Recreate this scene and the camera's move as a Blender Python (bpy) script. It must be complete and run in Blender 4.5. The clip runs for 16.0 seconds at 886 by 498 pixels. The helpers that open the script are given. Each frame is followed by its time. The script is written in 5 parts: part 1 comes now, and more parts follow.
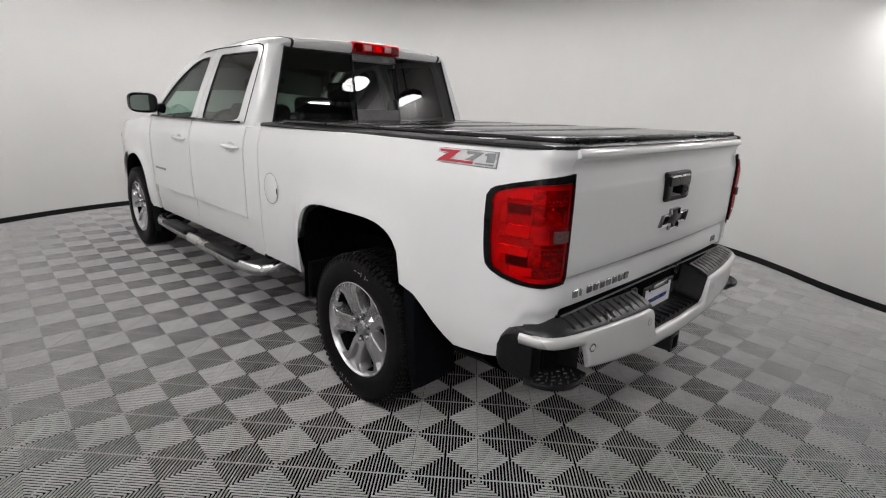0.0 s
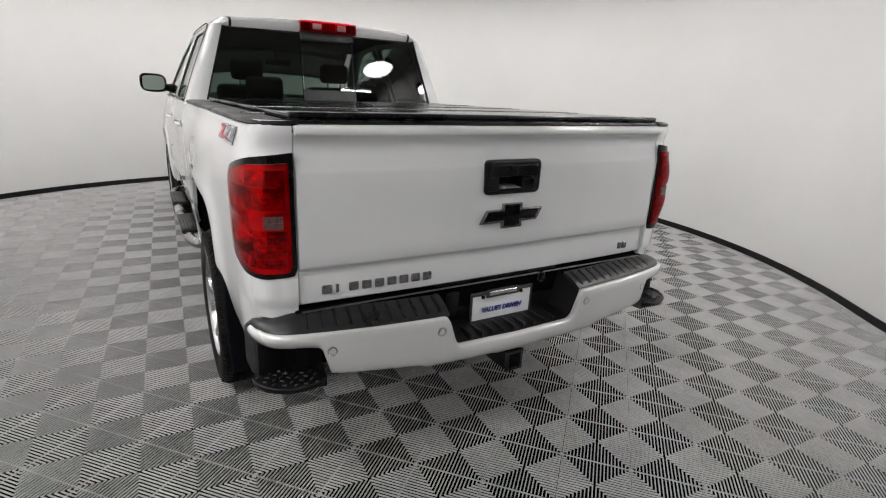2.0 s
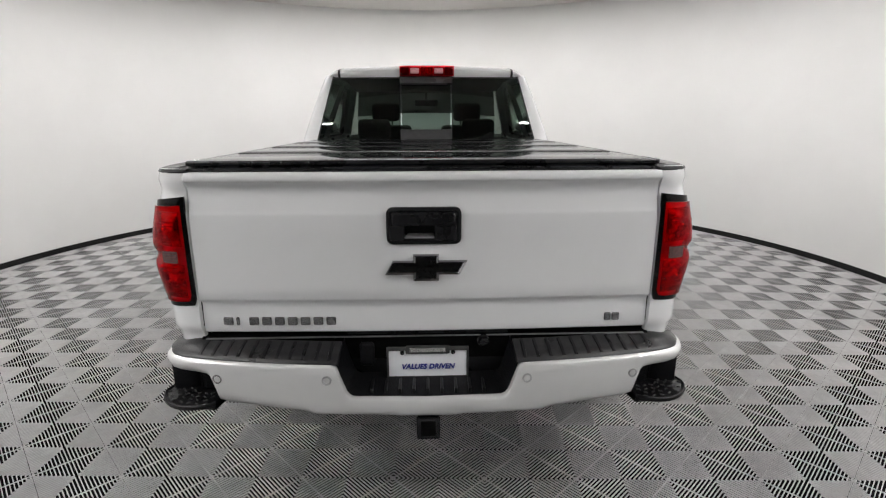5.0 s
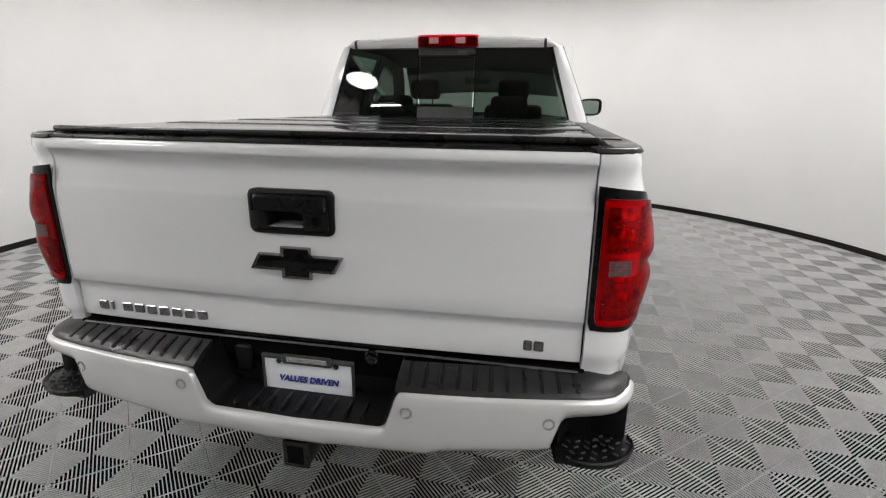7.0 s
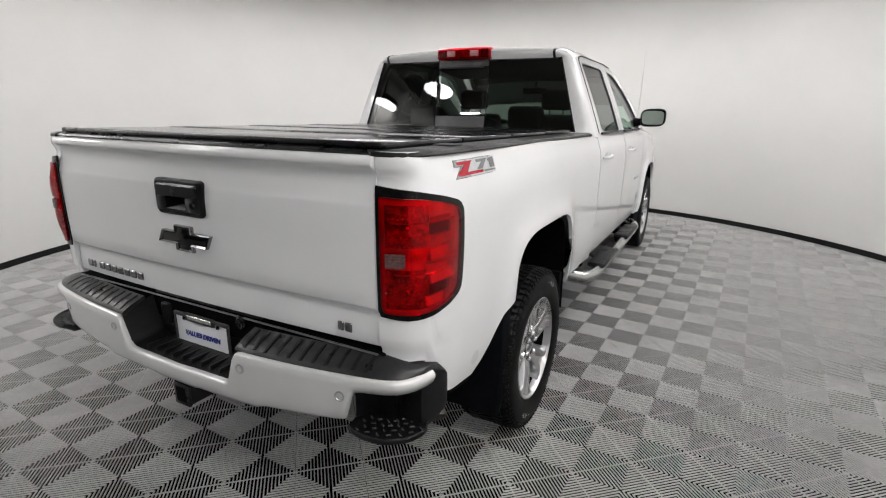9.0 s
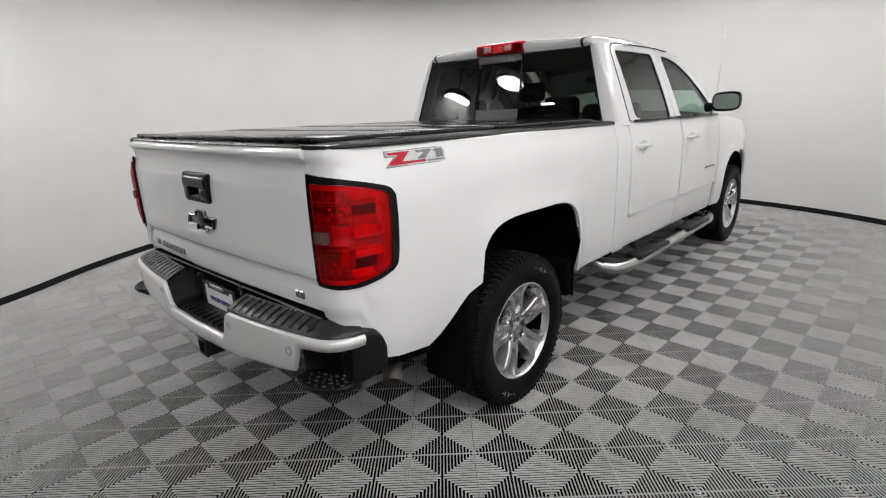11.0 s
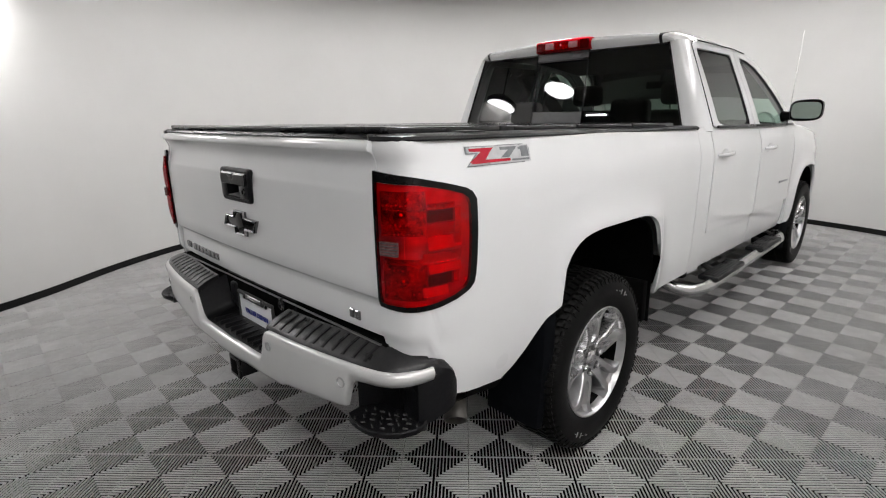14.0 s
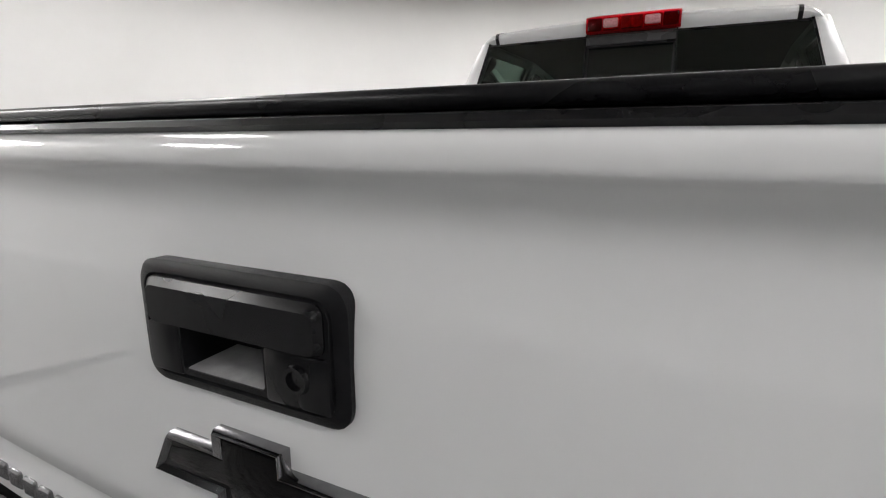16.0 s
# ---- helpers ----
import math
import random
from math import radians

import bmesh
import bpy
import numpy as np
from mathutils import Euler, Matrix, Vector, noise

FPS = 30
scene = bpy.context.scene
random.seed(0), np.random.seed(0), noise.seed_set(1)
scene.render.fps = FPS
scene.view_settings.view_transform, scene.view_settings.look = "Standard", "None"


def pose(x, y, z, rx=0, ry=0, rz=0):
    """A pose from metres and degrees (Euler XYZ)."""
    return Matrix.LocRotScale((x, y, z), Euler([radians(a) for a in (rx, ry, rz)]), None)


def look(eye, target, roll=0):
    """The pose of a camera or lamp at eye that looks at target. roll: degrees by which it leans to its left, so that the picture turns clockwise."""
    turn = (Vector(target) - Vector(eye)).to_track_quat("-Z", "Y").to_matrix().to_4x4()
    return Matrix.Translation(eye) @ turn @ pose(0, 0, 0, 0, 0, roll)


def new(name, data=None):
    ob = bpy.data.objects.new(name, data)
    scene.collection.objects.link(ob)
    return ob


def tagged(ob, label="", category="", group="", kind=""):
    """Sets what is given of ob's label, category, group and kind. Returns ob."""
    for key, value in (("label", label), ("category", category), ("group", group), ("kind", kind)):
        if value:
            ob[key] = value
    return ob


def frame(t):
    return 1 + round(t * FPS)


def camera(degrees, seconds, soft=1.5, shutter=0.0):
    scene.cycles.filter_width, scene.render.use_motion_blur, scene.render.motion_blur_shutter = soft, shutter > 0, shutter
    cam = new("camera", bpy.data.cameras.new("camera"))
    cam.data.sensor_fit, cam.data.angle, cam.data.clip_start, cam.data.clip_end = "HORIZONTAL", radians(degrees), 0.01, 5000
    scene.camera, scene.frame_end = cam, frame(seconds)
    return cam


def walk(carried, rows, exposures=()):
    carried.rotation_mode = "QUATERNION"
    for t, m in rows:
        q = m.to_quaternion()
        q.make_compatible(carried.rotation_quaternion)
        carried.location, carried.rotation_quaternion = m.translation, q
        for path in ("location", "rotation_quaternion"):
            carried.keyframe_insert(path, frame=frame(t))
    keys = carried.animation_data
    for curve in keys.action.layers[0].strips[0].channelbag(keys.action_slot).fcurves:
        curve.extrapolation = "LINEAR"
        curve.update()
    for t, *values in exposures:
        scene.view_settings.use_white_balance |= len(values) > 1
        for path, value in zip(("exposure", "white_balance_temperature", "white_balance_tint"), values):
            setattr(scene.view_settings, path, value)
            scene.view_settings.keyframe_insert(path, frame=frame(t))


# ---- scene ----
cam = camera(81.0, 16.0, 1.15)
PATH = [
    (0, (-2.454, -0.952, 1.559), (-1.1, 0.414, 1.012), 2.2),
    (0.5, (-2.384, -1.022, 1.568), (-1.046, 0.363, 1.03), 1.8),
    (1, (-2.113, -1.308, 1.59), (-0.87, 0.155, 1.028), 1.2),
    (1.5, (-1.697, -1.4, 1.561), (-0.579, 0.151, 0.975), 1.8),
    (2, (-1.25, -1.613, 1.553), (-0.284, 0.032, 0.951), 2.7),
    (2.5, (-0.809, -1.745, 1.576), (-0.059, 0.014, 0.991), 2.3),
    (3, (-0.457, -1.811, 1.605), (0.049, 0.043, 1.05), 2.1),
    (3.5, (-0.215, -1.939, 1.645), (0.058, -0.029, 1.118), 1.4),
    (3.7, (-0.165, -1.953, 1.647), (0.03, -0.034, 1.118), 0.7),
    (5.8, (0.318, -1.635, 1.614), (0.255, 0.296, 1.1), 1.3),
    (6, (0.442, -1.581, 1.624), (0.306, 0.345, 1.104), 1.8),
    (6.5, (0.634, -1.404, 1.571), (0.271, 0.481, 1.013), 0.7),
    (7, (0.72, -1.367, 1.555), (0.348, 0.514, 0.987), 0.5),
    (7.5, (0.922, -1.399, 1.517), (0.412, 0.446, 0.937), 0.6),
    (8, (1.148, -1.373, 1.558), (0.476, 0.43, 1.013), 1.0),
    (8.5, (1.365, -1.201, 1.539), (0.605, 0.579, 1.035), 0.8),
    (9, (1.739, -1.203, 1.559), (0.829, 0.495, 1.023), 0.4),
    (9.5, (1.939, -1.107, 1.546), (0.852, 0.466, 0.96), -0.9),
    (9.7, (2.026, -1.013, 1.515), (0.902, 0.539, 0.941), -2.1),
    (11.8, (2.524, -0.97, 1.585), (1.171, 0.396, 1.032), -1.3),
    (12, (2.534, -0.965, 1.59), (1.191, 0.415, 1.048), -1.4),
    (12.5, (2.527, -0.957, 1.59), (1.192, 0.437, 1.067), -1.0),
    (13, (2.507, -0.957, 1.589), (1.165, 0.429, 1.062), -0.4),
    (13.5, (2.373, -0.952, 1.545), (0.977, 0.382, 1.025), -0.5),
    (14, (2.048, -0.887, 1.487), (0.678, 0.479, 0.98), -1.1),
    (14.5, (1.614, -0.759, 1.445), (0.334, 0.706, 0.981), -0.8),
    (15, (1.089, -0.580, 1.451), (-0.138, 0.949, 1.051), -1.6),
    (15.5, (0.694, -0.443, 1.421), (-0.382, 1.197, 1.032), -0.1),
    (16, (0.387, -0.331, 1.414), (-0.499, 1.408, 0.982), -0.4),
]
EXPOSURES = [(0.0, -0.04), (1.5, 0.09), (2.5, 0.29), (3.5, 0.36), (6.5, 0.36), (8.0, 0.30), (9.5, 0.18), (12.5, 0.08), (14.0, 0.07), (15.0, 0.25), (16.0, 0.40)]
walk(cam, [(t, look(eye, target, roll)) for t, eye, target, roll in PATH], EXPOSURES)

# ---------------------------------------------------------------- world and light
world = bpy.data.worlds.new("world")
scene.world = world
world.use_nodes = True
world.node_tree.nodes["Background"].inputs[0].default_value = (0.9, 0.95, 1.0, 1)
world.node_tree.nodes["Background"].inputs[1].default_value = 0.02


# ---------------------------------------------------------------- materials
def material(name):
    m = bpy.data.materials.new(name)
    m.use_nodes = True
    nt = m.node_tree
    return m, nt, nt.nodes["Principled BSDF"]


def link(nt, a, b):
    nt.links.new(a, b)


def noise_tex(nt, scale, detail=4.0, rough=0.55, coords="Object", stretch=None):
    tc = nt.nodes.new("ShaderNodeTexCoord")
    n = nt.nodes.new("ShaderNodeTexNoise")
    n.inputs["Scale"].default_value = scale
    n.inputs["Detail"].default_value = detail
    n.inputs["Roughness"].default_value = rough
    if stretch:
        mp = nt.nodes.new("ShaderNodeMapping")
        mp.inputs["Scale"].default_value = stretch
        link(nt, tc.outputs[coords], mp.inputs[0])
        link(nt, mp.outputs[0], n.inputs["Vector"])
    else:
        link(nt, tc.outputs[coords], n.inputs["Vector"])
    return n.outputs["Fac"]


def ramp(nt, fac, stops):
    r = nt.nodes.new("ShaderNodeValToRGB")
    e = r.color_ramp.elements
    e[0].position, e[0].color = stops[0][0], (*stops[0][1], 1)
    e[1].position, e[1].color = stops[1][0], (*stops[1][1], 1)
    for p, c in stops[2:]:
        x = e.new(p)
        x.color = (*c, 1)
    link(nt, fac, r.inputs[0])
    return r.outputs[0]


def bump(nt, bsdf, height, strength, distance=0.002):
    b = nt.nodes.new("ShaderNodeBump")
    b.inputs["Strength"].default_value = strength
    b.inputs["Distance"].default_value = distance
    link(nt, height, b.inputs["Height"])
    link(nt, b.outputs[0], bsdf.inputs["Normal"])


def grey(v):
    return (v, v, v)


def simple(name, lo, hi, rough, scale=30.0, metal=0.0, coat=0.0, bump_scale=0.0, bump_strength=0.1, spec=0.5, rough_spread=0.08):
    """A surface with colour varied between lo and hi, and its roughness with it."""
    m, nt, b = material(name)
    f = noise_tex(nt, scale)
    link(nt, ramp(nt, f, [(0.3, lo), (0.7, hi)]), b.inputs["Base Color"])
    f2 = noise_tex(nt, scale * 0.13, 3.0)
    r = ramp(nt, f2, [(0.3, grey(max(0.02, rough - rough_spread))), (0.7, grey(rough + rough_spread))])
    link(nt, r, b.inputs["Roughness"])
    b.inputs["Metallic"].default_value = metal
    b.inputs["Coat Weight"].default_value = coat
    b.inputs["Coat Roughness"].default_value = 0.03
    b.inputs["Specular IOR Level"].default_value = spec
    if bump_scale:
        bump(nt, b, noise_tex(nt, bump_scale, 3.0), bump_strength)
    return m


PAINT = simple("white_paint", (0.785, 0.79, 0.795), (0.81, 0.815, 0.817), 0.30, 2.5, coat=1.0, spec=0.12, rough_spread=0.03)
PAINT.node_tree.nodes["Principled BSDF"].inputs["Coat IOR"].default_value = 1.52
BUMPER_PAINT = simple("bumper_paint", (0.66, 0.66, 0.655), (0.70, 0.70, 0.695), 0.30, 4.0, metal=0.25, coat=0.9, rough_spread=0.04)
BLACK_GLOSS = simple("gloss_black", (0.004, 0.004, 0.005), (0.008, 0.008, 0.009), 0.12, 20.0, coat=0.15)
BEZEL = simple("deep_gloss_black", (0.003, 0.003, 0.003), (0.006, 0.006, 0.006), 0.10, 20.0, spec=0.16)
PAD = simple("step_pad_plastic", (0.010, 0.010, 0.011), (0.018, 0.018, 0.019), 0.34, 60.0, spec=0.45, bump_scale=600.0, bump_strength=0.2)
BLACK_PLASTIC = simple("black_plastic", (0.004, 0.004, 0.005), (0.008, 0.008, 0.009), 0.40, 60.0, spec=0.22, bump_scale=900.0, bump_strength=0.25)
BLACK_TRIM = simple("satin_black_trim", (0.006, 0.006, 0.007), (0.011, 0.011, 0.012), 0.30, 40.0, spec=0.3)
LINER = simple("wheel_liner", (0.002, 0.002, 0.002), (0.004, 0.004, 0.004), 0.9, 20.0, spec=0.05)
FLAP = simple("mud_flap_rubber", (0.003, 0.0035, 0.0045), (0.005, 0.0055, 0.007), 0.6, spec=0.04, scale=25.0, bump_scale=300.0, bump_strength=0.15)
TYRE = simple("tyre_rubber", (0.003, 0.003, 0.003), (0.007, 0.0068, 0.0065), 0.5, 18.0, spec=0.12, bump_scale=120.0, bump_strength=0.2)
CHROME = simple("chrome", (0.78, 0.78, 0.79), (0.85, 0.85, 0.86), 0.07, 15.0, metal=1.0, rough_spread=0.03)
ALLOY = simple("silver_alloy", (0.46, 0.46, 0.465), (0.56, 0.56, 0.565), 0.28, 9.0, metal=0.9, coat=0.2)
STEEL = simple("brushed_steel", (0.50, 0.50, 0.50), (0.62, 0.62, 0.61), 0.24, 25.0, metal=1.0)
UNDER = simple("underbody_steel", (0.010, 0.010, 0.010), (0.03, 0.028, 0.026), 0.7, 12.0, metal=0.3)
TRIM_GREY = simple("interior_grey", (0.03, 0.03, 0.031), (0.05, 0.05, 0.05), 0.7, 30.0, bump_scale=400.0)
CLOTH = simple("seat_cloth", (0.012, 0.012, 0.013), (0.03, 0.03, 0.03), 0.9, 60.0, bump_scale=600.0, bump_strength=0.3)
RED_BADGE = simple("red_badge", (0.42, 0.010, 0.028), (0.48, 0.016, 0.034), 0.3, 30.0)
GREY_BADGE = simple("grey_badge", (0.16, 0.17, 0.18), (0.24, 0.25, 0.26), 0.35, 40.0, metal=0.4)
PLATE_WHITE = simple("plate_white", (0.86, 0.87, 0.89), (0.90, 0.91, 0.93), 0.35, 12.0)
PLATE_BLUE = simple("plate_blue", (0.02, 0.03, 0.22), (0.03, 0.04, 0.26), 0.4, 30.0)
AMBER = simple("amber_reflector", (0.9, 0.25, 0.02), (0.95, 0.30, 0.03), 0.2, 40.0)


def tinted(name, colour, gloss_rough=0.0, ior=1.5):
    m, nt, b = material(name)
    nt.nodes.remove(b)
    tr = nt.nodes.new("ShaderNodeBsdfTransparent")
    tr.inputs[0].default_value = (*colour, 1)
    gl = nt.nodes.new("ShaderNodeBsdfGlossy")
    gl.inputs["Roughness"].default_value = gloss_rough
    fr = nt.nodes.new("ShaderNodeFresnel")
    fr.inputs[0].default_value = ior
    mx = nt.nodes.new("ShaderNodeMixShader")
    link(nt, fr.outputs[0], mx.inputs[0])
    link(nt, tr.outputs[0], mx.inputs[1])
    link(nt, gl.outputs[0], mx.inputs[2])
    link(nt, mx.outputs[0], nt.nodes["Material Output"].inputs[0])
    return m


PRIVACY = tinted("privacy_glass", (0.22, 0.25, 0.23), 0.0, 1.75)
DARK_GLASS = tinted("dark_rear_glass", (0.15, 0.185, 0.16), 0.0, 1.6)
CLEAR = tinted("green_tint_glass", (0.58, 0.72, 0.64), 0.0, 1.5)
RED_LENS = tinted("red_lens", (1.0, 0.006, 0.026), 0.012, 1.30)
CLEAR_LENS = tinted("clear_lens", (0.85, 0.85, 0.85), 0.02, 1.5)
MIRROR = simple("mirror_glass", (0.24, 0.29, 0.26), (0.27, 0.32, 0.29), 0.01, 10.0, metal=1.0, rough_spread=0.005)
LAMP_BACK = simple("lamp_reflector", (0.82, 0.82, 0.82), (0.97, 0.97, 0.97), 0.15, 60.0, metal=0.75, bump_scale=90.0, bump_strength=0.12)


def emitter(name, colour, strength):
    m, nt, b = material(name)
    b.inputs["Base Color"].default_value = (*colour, 1)
    b.inputs["Emission Color"].default_value = (colour[0] * 1.03, colour[1], colour[2] * 0.985, 1)
    b.inputs["Emission Strength"].default_value = strength
    return m


LAMP = emitter("lamp_face", (0.985, 0.99, 1.0), 21.0)
PANEL = emitter("panel_diffuser", (0.985, 0.99, 1.0), 7.2)
TUBE = emitter("tube_lamp", (0.95, 0.98, 1.0), 150.0)


def wall_material():
    m, nt, b = material("matt_wall")
    f = noise_tex(nt, 0.8, 5.0, 0.6)
    link(nt, ramp(nt, f, [(0.3, (0.685, 0.680, 0.668)), (0.7, (0.73, 0.725, 0.713))]), b.inputs["Base Color"])
    b.inputs["Roughness"].default_value = 0.7
    b.inputs["Specular IOR Level"].default_value = 0.25
    bump(nt, b, noise_tex(nt, 90.0, 3.0), 0.05)
    return m


WALL = wall_material()
CEILING = simple("ceiling_paint", (0.60, 0.58, 0.55), (0.66, 0.64, 0.61), 0.8, 1.5, bump_scale=120.0, bump_strength=0.05)
BASEBOARD = simple("black_vinyl_base", (0.006, 0.006, 0.006), (0.012, 0.012, 0.012), 0.5, 20.0, spec=0.25)
SLAB = simple("dark_slab", (0.003, 0.003, 0.003), (0.008, 0.008, 0.008), 0.95, 4.0, spec=0.02)


def tile_material():
    m, nt, b = material("ribbed_tile_plastic")
    oi = nt.nodes.new("ShaderNodeObjectInfo")
    f = noise_tex(nt, 2.2, 5.0, 0.6, "Generated")
    base = ramp(nt, noise_tex(nt, 14.0, 5.0, 0.65), [(0.3, (0.47, 0.468, 0.464)), (0.72, (0.59, 0.586, 0.58))])
    mix = nt.nodes.new("ShaderNodeMixRGB")
    mix.blend_type = "MULTIPLY"
    mix.inputs[0].default_value = 1.0
    link(nt, base, mix.inputs[1])
    link(nt, ramp(nt, oi.outputs["Random"], [(0.0, grey(0.90)), (1.0, grey(1.0))]), mix.inputs[2])
    link(nt, mix.outputs[0], b.inputs["Base Color"])
    link(nt, ramp(nt, f, [(0.3, grey(0.34)), (0.7, grey(0.48))]), b.inputs["Roughness"])
    b.inputs["Specular IOR Level"].default_value = 0.4
    return m


TILE = tile_material()


# ---------------------------------------------------------------- mesh helpers
RAKE = 0.018


def finish(name, bm, mat, parent=None, label="", rake=False, sharp=35.0, smooth=True, turn=True):
    if turn:
        bmesh.ops.recalc_face_normals(bm, faces=bm.faces)
    if rake:
        for v in bm.verts:
            v.co.z -= RAKE * v.co.y
    me = bpy.data.meshes.new(name)
    bm.to_mesh(me)
    bm.free()
    for m in mat if isinstance(mat, (list, tuple)) else [mat]:
        me.materials.append(m)
    if smooth:
        me.shade_smooth()
        me.set_sharp_from_angle(angle=radians(sharp))
    ob = new(name, me)
    if parent is not None:
        ob.parent = parent
    if label:
        ob["label"] = label
    return ob


def part(name, bm, mat, parent, label="", rake=True, sharp=35.0, turn=True):
    return finish(name, bm, mat, parent, label, rake, sharp, True, turn)


def grid(bm, rows, close=False):
    vs = [[bm.verts.new(p) for p in row] for row in rows]
    n = len(rows[0])
    for a, b in zip(vs, vs[1:]):
        for i in range(n if close else n - 1):
            j = (i + 1) % n
            bm.faces.new((a[i], a[j], b[j], b[i]))
    return vs


def cap(bm, ring):
    bm.faces.new(ring)


def flange(bm, depth):
    """Turns the open edges of a skin inwards, so that it shows a thickness."""
    bmesh.ops.remove_doubles(bm, verts=bm.verts, dist=1e-5)
    bmesh.ops.recalc_face_normals(bm, faces=bm.faces)
    bm.normal_update()
    at = {}
    edges = [e for e in bm.edges if e.is_boundary]
    for e in edges:
        for v in e.verts:
            at[tuple(round(c, 5) for c in v.co)] = v.normal.copy()
    got = bmesh.ops.extrude_edge_only(bm, edges=edges)
    for v in got["geom"]:
        if isinstance(v, bmesh.types.BMVert):
            v.co -= at[tuple(round(c, 5) for c in v.co)] * depth


def outwards(bm, centre):
    """Makes an open skin face away from a point."""
    bm.normal_update()
    s = sum((f.calc_center_median() - Vector(centre)).dot(f.normal) for f in bm.faces)
    if s < 0:
        bmesh.ops.reverse_faces(bm, faces=bm.faces)


def box(bm, x0, x1, y0, y1, z0, z1, bevel=0.0, seg=2, matrix=None):
    made = bmesh.ops.create_cube(bm, size=1.0)["verts"]
    for v in made:
        v.co = Vector(((x0 + x1) / 2 + v.co.x * (x1 - x0), (y0 + y1) / 2 + v.co.y * (y1 - y0), (z0 + z1) / 2 + v.co.z * (z1 - z0)))
    if matrix is not None:
        for v in made:
            v.co = matrix @ v.co
    if bevel:
        edges = list({e for v in made for e in v.link_edges})
        bmesh.ops.bevel(bm, geom=edges, offset=bevel, segments=seg, affect="EDGES", profile=0.5)


def prism(bm, outline, to3, depth_vec, bevel=0.0):
    """A flat outline given thickness along depth_vec."""
    a = [bm.verts.new(to3(p)) for p in outline]
    d = Vector(depth_vec)
    b = [bm.verts.new(v.co + d) for v in a]
    n = len(a)
    top = bm.faces.new(b)
    bm.faces.new(a[::-1])
    for i in range(n):
        bm.faces.new((a[i], a[(i + 1) % n], b[(i + 1) % n], b[i]))
    if bevel:
        bmesh.ops.bevel(bm, geom=list(top.edges), offset=bevel, segments=1, affect="EDGES", profile=0.5)


def tube(bm, path, radius, sides=12, caps=True):
    pts = [Vector(p) for p in path]
    rings = []
    up = Vector((0, 0, 1))
    for i, p in enumerate(pts):
        d = (pts[min(i + 1, len(pts) - 1)] - pts[max(i - 1, 0)]).normalized()
        ref = up if abs(d.dot(up)) < 0.95 else Vector((1, 0, 0))
        a = d.cross(ref).normalized()
        b = a.cross(d).normalized()
        r = radius[i] if isinstance(radius, (list, tuple)) else radius
        rings.append([p + a * (r * math.cos(t)) + b * (r * math.sin(t)) for t in [2 * math.pi * k / sides for k in range(sides)]])
    vs = grid(bm, rings, close=True)
    if caps:
        cap(bm, vs[0][::-1])
        cap(bm, vs[-1])


def lathe(bm, profile, sides=48, axis="x", centre=(0, 0, 0), closed=False):
    """A profile of (along, radius) turned about an axis through centre."""
    c = Vector(centre)
    rings = []
    for along, r in profile:
        ring = []
        for k in range(sides):
            t = 2 * math.pi * k / sides
            u, v = r * math.cos(t), r * math.sin(t)
            ring.append(c + (Vector((along, u, v)) if axis == "x" else Vector((u, along, v)) if axis == "y" else Vector((u, v, along))))
        rings.append(ring)
    if closed:
        rings.append(rings[0])
    grid(bm, rings, close=True)
    if closed:
        bmesh.ops.remove_doubles(bm, verts=bm.verts, dist=1e-6)


def lerp_table(table, x):
    xs = [a for a, _ in table]
    ys = [b for _, b in table]
    return float(np.interp(x, xs, ys))


def resample(poly, n, closed=True):
    pts = [Vector(p) for p in poly]
    if closed:
        pts.append(pts[0])
    seg = [(b - a).length for a, b in zip(pts, pts[1:])]
    total, out = sum(seg), []
    for k in range(n):
        d = total * k / (n if closed else n - 1)
        i = 0
        while i < len(seg) - 1 and d > seg[i]:
            d -= seg[i]
            i += 1
        out.append(pts[i].lerp(pts[i + 1], min(1.0, d / max(seg[i], 1e-9))))
    return out


def rounded(poly, r, seg=5):
    """A polygon with its corners rounded by quadratic arcs."""
    out = []
    n = len(poly)
    for i in range(n):
        a, b, c = Vector(poly[i - 1]), Vector(poly[i]), Vector(poly[(i + 1) % n])
        ra = min(r, (a - b).length * 0.45)
        rc = min(r, (c - b).length * 0.45)
        p, q = b + (a - b).normalized() * ra, b + (c - b).normalized() * rc
        for k in range(seg + 1):
            t = k / seg
            out.append((1 - t) ** 2 * p + 2 * t * (1 - t) * b + t * t * q)
    return out


def curve_mesh_text(name, text, size, mat, parent, matrix, label="", shear=0.0, bold=0.0, extrude=0.001):
    cu = bpy.data.curves.new(name, "FONT")
    cu.body, cu.size, cu.shear, cu.extrude, cu.offset = text, size, shear, extrude, bold
    cu.align_x, cu.align_y = "CENTER", "CENTER"
    tmp = bpy.data.objects.new(name, cu)
    scene.collection.objects.link(tmp)
    bpy.context.view_layer.update()
    me = bpy.data.meshes.new_from_object(tmp)
    bpy.data.objects.remove(tmp)
    bpy.data.curves.remove(cu)
    me.transform(matrix)
    me.materials.clear()
    me.materials.append(mat)
    ob = new(name, me)
    ob.parent = parent
    if label:
        ob["label"] = label
    return ob


# ---------------------------------------------------------------- the booth
ROOM = Vector((-0.11, 2.74, 0.0))
ROOM_R = 4.5
ROOM_H = 3.17
OPEN_HALF = radians(29.5)  # half the angle of the opening behind the camera


def wall_flare(a):
    """How far the wall's two ends swing outwards towards the opening."""
    off = radians(52) - min(a, 2 * math.pi - a)
    return 1.0 * max(0.0, off / radians(24)) ** 2


